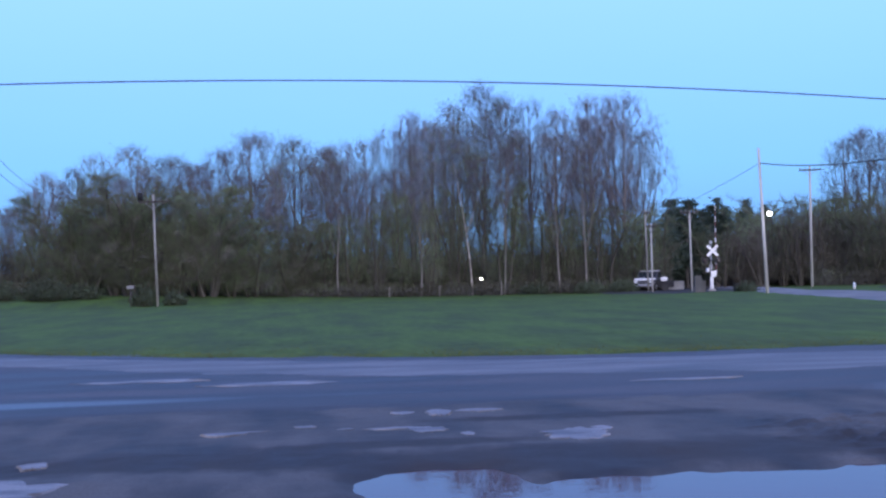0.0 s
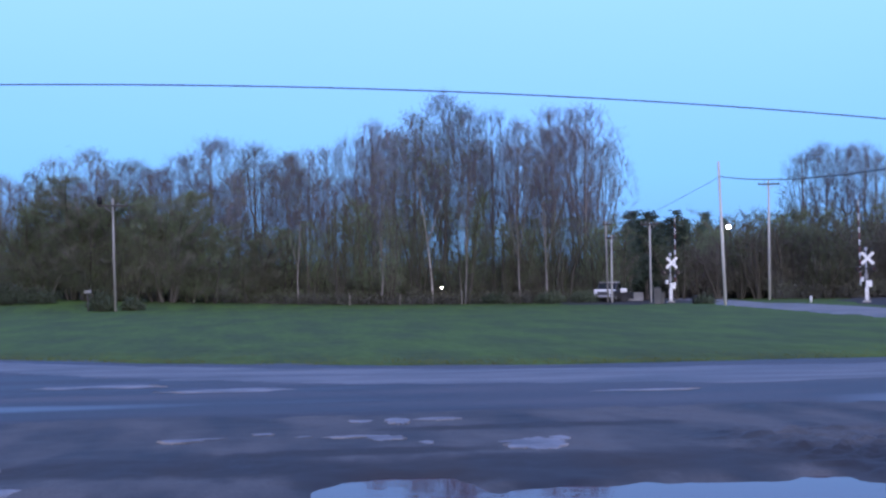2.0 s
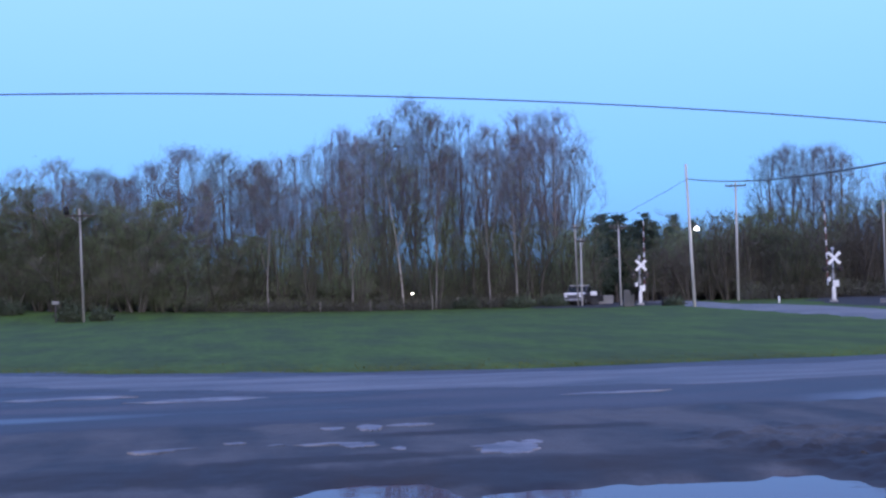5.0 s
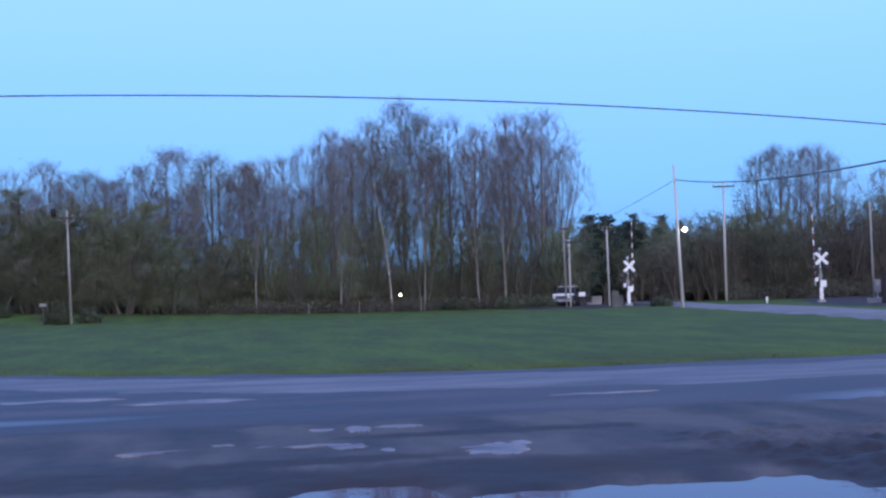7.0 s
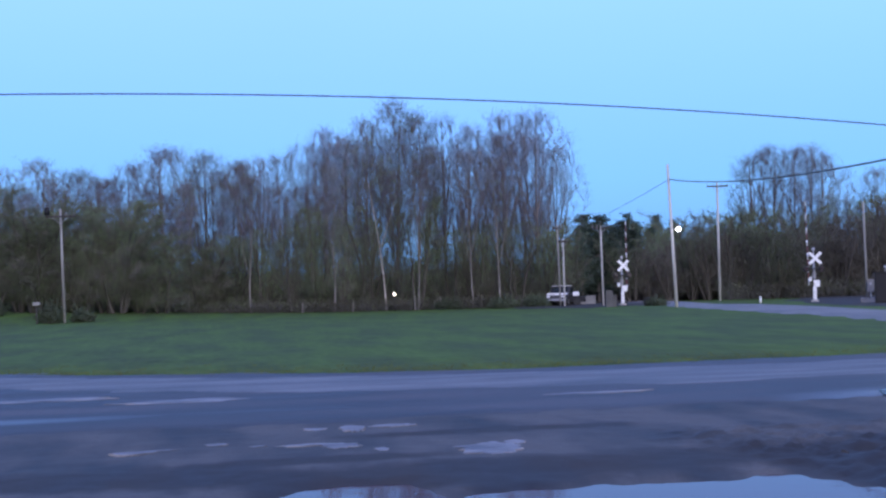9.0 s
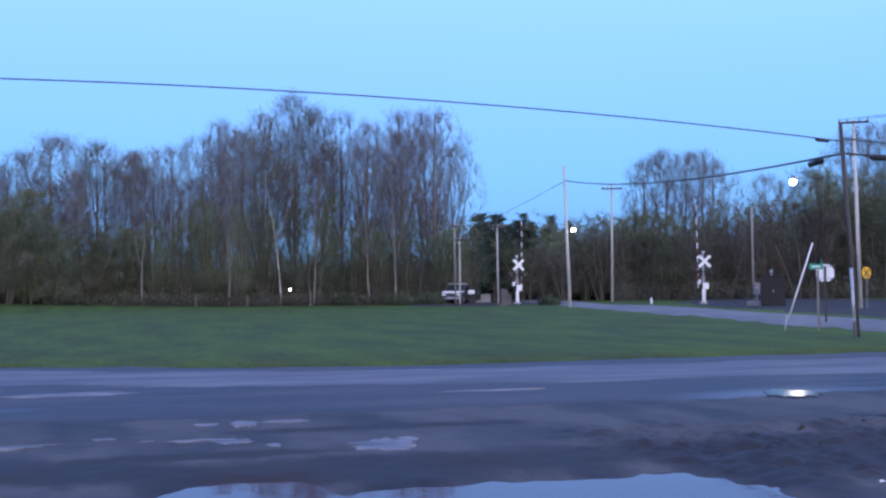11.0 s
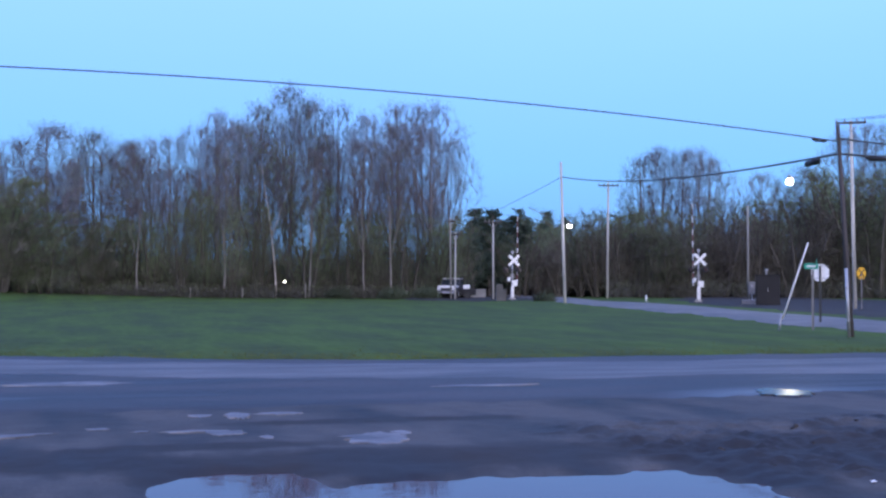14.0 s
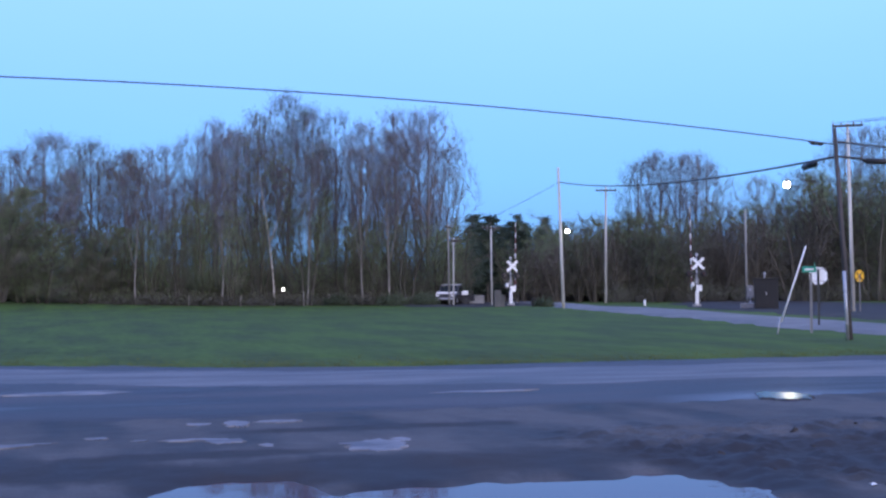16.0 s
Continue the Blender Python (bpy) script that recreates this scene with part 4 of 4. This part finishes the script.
def crossing_signal(at, turn, arm_top, arm_off, label):
    root = thing("crossing_signal", at, label, "crossing signal", "crossing signals", turn=turn)
    part("foundation", box(0.6, 0.6, 0.3, (0, 0, 0.03), 0.03), CONCRETE, root)
    part("mast", rod((0, 0, 0.2), (0, 0, 4.0), 0.055, 0.05, 14), GALV, root)
    part("pedestal", box(0.27, 0.27, 1.0, (0.02, 0.02, 0.68), 0.04), WHITE, root, "white painted pedestal")
    part("mast_cap", rod((0, 0, 4.0), (0, 0, 4.08), 0.075, 0.03, 12), GALV, root)
    part("base_casting", rod((0, 0, 0.2), (0, 0, 0.55), 0.16, 0.08, 14), WHITE, root)
    buck = thing("crossbuck", (0, 0, 0), "", "")
    buck.parent = root
    buck.location = (0.12, -0.14, 3.35)
    for s in (-1, 1):
        part("board", box(1.22, 0.025, 0.23, (0, -0.015 * s, 0), 0.004, Matrix.Rotation(s * radians(45), 4, "Y")), WHITE, buck, "white crossbuck board")
    bar = part("lamp_bar", rod((-0.62, -0.1, 2.55), (0.62, -0.1, 2.55), 0.04, 0.04, 10), BLACK, root)
    for s in (-1, 1):
        for face in (-1, 1):
            part("target", rod((s * 0.55, -0.12 + face * 0.05, 2.55), (s * 0.55, -0.12 + face * 0.07, 2.55), 0.25, 0.25, 20), BLACK, bar)
            part("hood", rod((s * 0.55, -0.12 + face * 0.07, 2.58), (s * 0.55, -0.12 + face * 0.36, 2.56), 0.13, 0.12, 14), BLACK, bar)
            part("lens", rod((s * 0.55, -0.12 + face * 0.08, 2.55), (s * 0.55, -0.12 + face * 0.372, 2.55), 0.105, 0.105, 14), RED_LENS, bar)
    part("gate_mechanism", box(0.46, 0.40, 0.5, (0.18, 0.05, 1.42), 0.05), WHITE, root, "white gate mechanism box")
    part("counterweight", box(0.20, 0.5, 0.34, (-0.28, 0.12, 1.75), 0.03), WHITE, root)
    part("junction_box", box(0.32, 0.22, 0.42, (0.0, 0.16, 2.0), 0.03), GREY_BOX, root)
    part("bell", rod((0.0, -0.02, 4.05), (0.0, -0.14, 4.05), 0.13, 0.09, 14), GALV, root)
    arm = thing("gate_arm", (0, 0, 0), "", "")
    arm.parent = root
    foot, top = Vector((arm_off, 0.14, 1.3)), Vector((arm_off * 1.15, 0.14, arm_top))
    count = 13
    for k in range(count):
        a, b = foot.lerp(top, k / count), foot.lerp(top, (k + 1) / count)
        w0, w1 = 0.062 - 0.03 * k / count, 0.062 - 0.03 * (k + 1) / count
        part("arm_band", rod(a, b, w0, w1, 4), WHITE if k % 2 == 0 else RED, arm, "white band" if k % 2 == 0 else "red band")
    for k in (6, 9, 12):
        p = foot.lerp(top, k / count)
        part("arm_lamp", box(0.09, 0.1, 0.09, (p.x, p.y - 0.09, p.z), 0.015), BLACK, arm)
    return root


crossing_signal((45.9, 85.7, 0.08), -28, 7.75, -0.40, "white crossing signal with crossbuck and raised striped gate")
crossing_signal((34.75, 97.7, 0.08), -10, 7.1, 0.42, "white crossing signal with raised gate beyond the tracks")

# signal housing beside the pole, with a low concrete block and a meter
hut = thing("signal_hut", (45.1, 74.3, 0.05), "dark steel signal hut with a roof vent", "hut", turn=-30)
part("body", box(1.6, 1.5, 2.0, (0, 0, 1.05), 0.03), DARK_STEEL, hut)
part("roof", box(1.72, 1.62, 0.10, (0, 0, 2.09), 0.03), DARK_STEEL, hut)
door = part("door", box(0.75, 0.05, 1.75, (-0.3, -0.77, 1.0), 0.015), DARK_STEEL, hut)
part("handle", box(0.04, 0.06, 0.2, (0.0, -0.81, 1.1), 0.01), GALV, door)
for z in (0.4, 1.6):
    part("hinge", box(0.03, 0.05, 0.12, (-0.68, -0.80, z), 0.005), DARK_STEEL, door)
part("plinth", box(1.7, 1.6, 0.12, (0, 0, 0.03), 0.02), DARK_STEEL, hut)
part("vent_pipe", rod((-0.1, -0.3, 2.1), (-0.1, -0.3, 2.4), 0.05, 0.05, 10), GALV, hut)
part("vent_cap", rod((-0.1, -0.3, 2.38), (-0.1, -0.3, 2.54), 0.13, 0.09, 12), GALV, hut)
meter = thing("meter_cabinet", (45.72, 77.45, 0.05), "grey meter cabinet on the slim pole", "cabinet", turn=-30)
part("body", box(0.45, 0.25, 0.9, (0, -0.05, 1.2), 0.03), GREY_BOX, meter)
part("post", rod((0, 0.05, -0.1), (0, 0.05, 1.0), 0.05, 0.05, 8), GALV, meter)
part("dial", rod((0, -0.18, 1.35), (0, -0.24, 1.35), 0.1, 0.1, 14), GALV, meter)
blk = thing("concrete_block", (44.75, 76.4, 0.03), "low pale concrete block beside the signal hut", "block", turn=-30)
part("block", box(0.95, 0.5, 0.42, (0.1, 0, 0.2), 0.05), CONCRETE, blk)
post = thing("marker_post", (45.2, 93.5, 0.05), "short white marker post by the side road", "post")
part("shaft", rod((0, 0, -0.1), (0, 0, 0.42), 0.10, 0.09, 12), WHITE, post)
part("cap", rod((0, 0, 0.42), (0, 0, 0.50), 0.11, 0.05, 12), WHITE, post)

# ---- signs at the corner ----
POST_STEEL = material("dark_green_post_steel", (0.05, 0.055, 0.055), 0.7, 0.2, 3.0, fine=20.0)
FACE = -33.0


def octagon(r):
    return [(r * math.cos(radians(22.5 + 45 * k)), r * math.sin(radians(22.5 + 45 * k))) for k in range(8)]


def channel_post(root, height, x=0.0, y=0.0, mat=None):
    bm = box(0.07, 0.012, height, (x, y, height / 2 - 0.1), 0.002)
    for s in (-1, 1):
        box(0.012, 0.035, height, (x + s * 0.034, y - 0.015, height / 2 - 0.1), 0.002, None, bm)
    return part("post", bm, mat or GREY_BOX, root)


stop = thing("stop_sign", (27.44, 41.4, 0.02), "octagonal sign seen from its bare pale back", "sign", "road signs", turn=FACE)
channel_post(stop, 2.42, 0.0, -0.03, POST_STEEL)
part("plate", plate([(x, z + 2.04) for x, z in octagon(0.36)], 0.012), SIGN_BACK, stop, "bare aluminium octagon")
for z in (1.83, 2.30):
    part("brace", box(0.62, 0.012, 0.03, (0, -0.014, z), 0.002), GALV, stop)
    part("bolt", rod((0, -0.085, z), (0, -0.06, z), 0.02, 0.02, 6), GALV, stop)
street = thing("street_name_sign", (23.9, 36.5, 0.02), "green street name sign on a steel post", "sign", "road signs", turn=FACE)
channel_post(street, 2.2)
blade = part("blade", box(0.46, 0.02, 0.20, (-0.05, -0.02, 2.22), 0.008), GREEN_SIGN, street, "green sheet with white bars")
part("lettering", box(0.30, 0.004, 0.06, (-0.05, -0.033, 2.22), 0.001), WHITE, blade, "unreadable white bar")
blade = part("blade", box(0.02, 0.5, 0.20, (0.12, 0.0, 2.36), 0.008), GREEN_SIGN, street)
part("lettering", box(0.004, 0.34, 0.06, (0.107, 0.0, 2.36), 0.001), WHITE, blade)
warn = thing("rail_warning_sign", (44.3, 62.6, 0.03), "round yellow railway warning sign on a post", "sign", "road signs", turn=8)
channel_post(warn, 2.4)
disc = part("disc", plate([(0.36 * math.cos(t), 2.2 + 0.36 * math.sin(t)) for t in np.linspace(0, 2 * math.pi, 28, endpoint=False)], 0.012), YELLOW_SIGN, warn, "yellow reflective disc")
for s in (-1, 1):
    part("stripe", box(0.66, 0.005, 0.06, (0, -0.011 - 0.002 * s, 2.2), 0.001, Matrix.Rotation(s * radians(45), 4, "Y")), BLACK, disc, "black diagonal stripe")
guy = thing("guy_guard", (22.70, 36.6, 0.02), "white plastic guard on a slanting guy wire", "guy guard")
part("guard", rod((0.08, 0, 0.42), (0.86, -0.35, 3.02), 0.03, 0.026, 10), WHITE, guy)
part("anchor_rod", rod((-0.06, 0.05, -0.15), (0.05, 0, 0.6), 0.03, 0.03, 8), GALV, guy)
tag = thing("pole_guard", (22.19, 31.92, 0.02), "grey conduit strapped to the dark pole", "conduit")
part("conduit", rod((-0.14, -0.16, -0.1), (-0.24, -0.15, 2.1), 0.05, 0.05, 10), GALV, tag)
for z in (0.5, 1.5):
    part("strap", rod((-0.17 - 0.04 * z, -0.16, z), (-0.17 - 0.04 * z, -0.16, z + 0.05), 0.065, 0.065, 10), GALV, tag)

# ---- behind the trees and beyond the crossing ----
RELAY_GREY = material("weathered_relay_grey", (0.09, 0.09, 0.09), 0.7, 0.25, 1.5, fine=8.0)
TRUCK_GREY = material("grubby_dark_paint", (0.045, 0.045, 0.05), 0.5, 0.3, 1.0, fine=8.0)
DUSTY = material("dusty_white_paint", (0.52, 0.52, 0.52), 0.5, 0.25, 1.0, fine=8.0)


def pickup(at, turn):
    """A pickup, nose along -x."""
    root = thing("pickup_truck", at, "dark pickup truck with a white bonnet parked beyond the crossing", "truck", turn=turn)
    body = [(-2.5, 0.55), (-2.5, 0.95), (-2.35, 1.05), (-1.15, 1.12), (-0.6, 1.75), (0.75, 1.8), (0.95, 1.12), (2.5, 1.12), (2.5, 0.55), (1.95, 0.5), (1.75, 0.78), (1.25, 0.78), (1.05, 0.5), (-1.15, 0.5), (-1.35, 0.78), (-1.85, 0.78), (-2.05, 0.5)]
    bm = plate(body, 1.8)
    bmesh.ops.bevel(bm, geom=[e for e in bm.edges if abs(e.verts[0].co.y - e.verts[1].co.y) < 0.01], offset=0.05, segments=2, affect="EDGES")
    part("body", bm, TRUCK_GREY, root)
    part("bonnet", box(1.35, 1.72, 0.30, (-1.78, 0, 1.02), 0.08), WHITE, root, "white bonnet")
    part("roof", box(1.2, 1.6, 0.10, (0.08, 0, 1.81), 0.04), DUSTY, root, "pale cab roof")
    part("tailgate", box(0.06, 1.7, 0.5, (2.52, 0, 0.9), 0.02), DUSTY, root)
    for s in (-1, 1):
        part("side_window", plate([(-0.85, 1.2), (-0.52, 1.66), (0.05, 1.68), (0.05, 1.2)], 0.02), GLASS_DARK, root).location.y = s * 0.905
        part("side_window", plate([(0.12, 1.2), (0.12, 1.68), (0.66, 1.68), (0.78, 1.2)], 0.02), GLASS_DARK, root).location.y = s * 0.905
        for x in (-1.6, 1.5):
            wheel = part("wheel", rod((x, s * 0.72, 0.36), (x, s * 0.95, 0.36), 0.36, 0.36, 20), BLACK, root)
            part("rim", rod((x, s * 0.94, 0.36), (x, s * 0.965, 0.36), 0.2, 0.2, 14), GALV, wheel)
        part("headlight", box(0.05, 0.3, 0.16, (-2.51, s * 0.68, 0.85), 0.02), SIGN_BACK, root)
    part("windscreen", box(0.03, 1.5, 0.72, (-0.93, 0, 1.42), 0.01, Matrix.Rotation(radians(41), 4, "Y")), GLASS_DARK, root)
    part("bumper", box(0.14, 1.75, 0.2, (-2.55, 0, 0.55), 0.04), GALV, root)
    return root


p = plan(0.75, 112)
pickup((p.x, p.y, 0.08), 60)
p = plan(1.9, 111)
tr = thing("flatbed_trailer", (p.x, p.y, 0.08), "dark low trailer behind the pickup", "trailer", turn=-20)
part("bed", box(1.9, 1.5, 0.55, (0, 0, 0.6), 0.03), DARK_STEEL, tr)
for s in (-1, 1):
    part("wheel", rod((0.2, s * 0.7, 0.3), (0.2, s * 0.88, 0.3), 0.3, 0.3, 16), BLACK, tr)
part("load", box(0.6, 0.6, 0.4, (0.1, 0, 1.05), 0.12), WHITE, tr, "white wrapped load")
for u, d, sx, sz, mat_, nm, lb in ((3.2, 116, 1.4, 0.8, GREY_BOX, "storage_box", "grey storage box beyond the crossing"), (4.45, 99.5, 0.55, 1.3, RELAY_GREY, "relay_cabinet", "grey relay cabinet beside the pole"), (4.9, 101, 0.4, 0.9, RELAY_GREY, "relay_cabinet", "small grey relay cabinet beside the signal"), (7.6, 101, 0.5, 0.6, DARK_STEEL, "rubbish_bin", "dark low bin beside the side road")):
    p = plan(u, d)
    t0 = thing(nm, (p.x, p.y, 0.05), lb, nm.split("_")[1], turn=-14)
    part("body", box(sx, 0.6, sz, (0, 0, sz / 2), 0.04), mat_, t0)
    part("lid", box(sx + 0.06, 0.66, 0.06, (0, 0, sz + 0.03), 0.02), mat_, t0)

# a pale house glimpsed between the trunks, with a lit yard lamp before it
p = plan(-14.0, 168)
zz = float(rise(p.x, p.y))
house = thing("house", (p.x, p.y, zz), "pale low house glimpsed between the trunks", "house", turn=-8)
part("wall", box(11, 7, 3.0, (0, 0, 1.4), 0.02), SIDING, house)
roof = bmesh.new()
pts_ = [roof.verts.new(v) for v in ((-5.9, -3.9, 2.8), (5.9, -3.9, 2.8), (5.9, 3.9, 2.8), (-5.9, 3.9, 2.8), (-5.9, 0, 4.6), (5.9, 0, 4.6))]
for f in ((0, 1, 5, 4), (2, 3, 4, 5), (0, 4, 3), (1, 2, 5), (0, 3, 2, 1)):
    roof.faces.new([pts_[i] for i in f])
part("roof", roof, ROOFING, house)
for x in (-3.4, 0.2, 3.4):
    w = part("window", box(1.2, 0.08, 1.1, (x, -3.53, 1.7), 0.02), WHITE, house)
    part("pane", box(1.0, 0.03, 0.9, (x, -3.58, 1.7), 0.01), GLASS_DARK, w)
p = plan(-14.55, 111.0)
zz = float(rise(p.x, p.y))
yard = thing("yard_lamp", (p.x, p.y, zz), "lit round yard lamp on a short post between trunks", "lamp", "lit lamps")
part("post", rod((0, 0, -0.2), (0, 0, 1.46), 0.05, 0.05, 8), DARK_STEEL, yard)
bm = bmesh.new()
bmesh.ops.create_uvsphere(bm, u_segments=16, v_segments=10, radius=0.085, matrix=Matrix.Translation((0, 0, 1.56)))
part("globe", bm, LAMP_GLOW, yard, "glowing white globe")

for xs_, top_ in ((-12.6, 1.2), (-18.3, 0.9), (-23.0, 0.8), (-10.3, 1.0), (-36.7, 0.6)):
    p = plan(xs_, 110.2)
    st_ = thing("stake", (p.x, p.y, float(rise(p.x, p.y))), "weathered pale stake at the wood's edge", "stake", "stakes at the wood's edge")
    part("shaft", box(0.09, 0.08, top_ + 0.2, (0, 0, top_ / 2), 0.02, Matrix.Rotation(0.05 * (xs_ % 2 - 1), 4, "Y")), ASH_BARK, st_)
    part("tip", box(0.09, 0.08, 0.06, (0, 0, top_ + 0.12), 0.02), ASH_BARK, st_)

# a meter on a post, and the dark shrubs by the western pole and at the wood's edge
mb = thing("meter_post", (-12.1, 95.0, 0.1), "small grey meter box on a thin post", "meter")
part("post", rod((0, 0, -0.2), (0, 0, 1.4), 0.04, 0.04, 8), DARK_WOOD, mb)
part("box", box(0.5, 0.3, 0.24, (0, 0, 1.5), 0.03), GREY_BOX, mb)


def shrub(at, width, height, count, label):
    global RND
    root = thing("shrub", at, label, "shrub", "shrubs")
    stems, green = Soup(), Soup()
    for i in range(count):
        t, r = RND.uniform(0, 6.28), RND.random() ** 0.5
        tip = Vector((math.cos(t) * r * width / 2, math.sin(t) * r * width / 2, height * (1 - 0.6 * r * r) * RND.uniform(0.35, 1.0)))
        a = Vector((tip.x * 0.35, tip.y * 0.35, -0.1))
        stems.spike(a, tip, 0.014)
        for k in range(5):
            q = a.lerp(tip, RND.uniform(0.4, 1.05)) + Vector((RND.gauss(0, 0.16), RND.gauss(0, 0.16), RND.gauss(0, 0.16)))
            green.leaf(q, RND.uniform(0.05, 0.11))
    part("stems", stems.mesh("stems", BRUSH), BRUSH, root)
    part("foliage", green.mesh("foliage", SHRUB_LEAF), SHRUB_LEAF, root)
    return root


shrub((-11.2, 96.4, 0.1), 2.4, 1.9, 420, "dense dark shrub round the pole's foot")
shrub((-9.0, 97.2, 0.1), 2.0, 1.4, 300, "dense dark shrub round the pole's foot")
shrub((-20.5, 106, 0.6), 4.6, 2.2, 900, "wide dark shrub at the wood's edge")
shrub((-17.5, 107, 0.6), 3.0, 1.6, 500, "wide dark shrub at the wood's edge")
shrub((-24.5, 107, 0.7), 3.6, 2.0, 600, "wide dark shrub at the wood's edge")
for u, d, w, h, c in ((-1.6, 108.5, 2.6, 1.2, 420), (-4.5, 109, 3.0, 1.3, 420), (8.3, 100, 1.8, 0.8, 220), (-9.5, 109.5, 2.6, 1.2, 350)):
    p = plan(u, d)
    shrub((p.x, p.y, float(rise(p.x, p.y)) + 0.05), w, h, c, "low ragged shrub at the edge of the grass")
# two wires far in the west
for k in range(2):
    cable("power_line", hang((-12.2, 48.5, 7.9 - 0.7 * k), (-21.5, 110, 9.9 - 0.8 * k), 0.15), 0.013, label="thin power line in the west", category="cable")

# clods and a scrap of litter on the muddy gravel
CLOD = material("dark_mud_clod", (0.050, 0.046, 0.045), 0.9, 0.35, 6.0, 0.4, fine=30.0, spec=0.1, per_object=0.3)
rs = random.Random(9)
for i in range(26):
    x, y = rs.uniform(5.6, 10.0), rs.uniform(8.8, 12.6)
    r = rs.uniform(0.02, 0.05)
    bm = bmesh.new()
    bmesh.ops.create_icosphere(bm, subdivisions=2, radius=r)
    for v in bm.verts:
        v.co *= 1 + 0.45 * noise.noise(v.co * (1.2 / r) + Vector((i * 3.1, 0, 0)))
        v.co.z *= 0.6
    clod = thing("mud_clod", (x, y, apron_height(x, y) + r * 0.15), "small dark clod of mud on the gravel", "clod", "clods on the gravel")
    part("lump", bm, CLOD, clod)
scrap = thing("litter_scrap", (6.37, 8.85, apron_height(6.37, 8.85) + 0.012), "small crumpled white scrap of litter on the gravel", "litter")
bm = bmesh.new()
bmesh.ops.create_grid(bm, x_segments=6, y_segments=6, size=0.024)
for v in bm.verts:
    v.co.z += 0.02 * noise.noise(v.co * 40)
bmesh.ops.solidify(bm, geom=list(bm.faces), thickness=0.002)
part("paper", bm, WHITE, scrap)
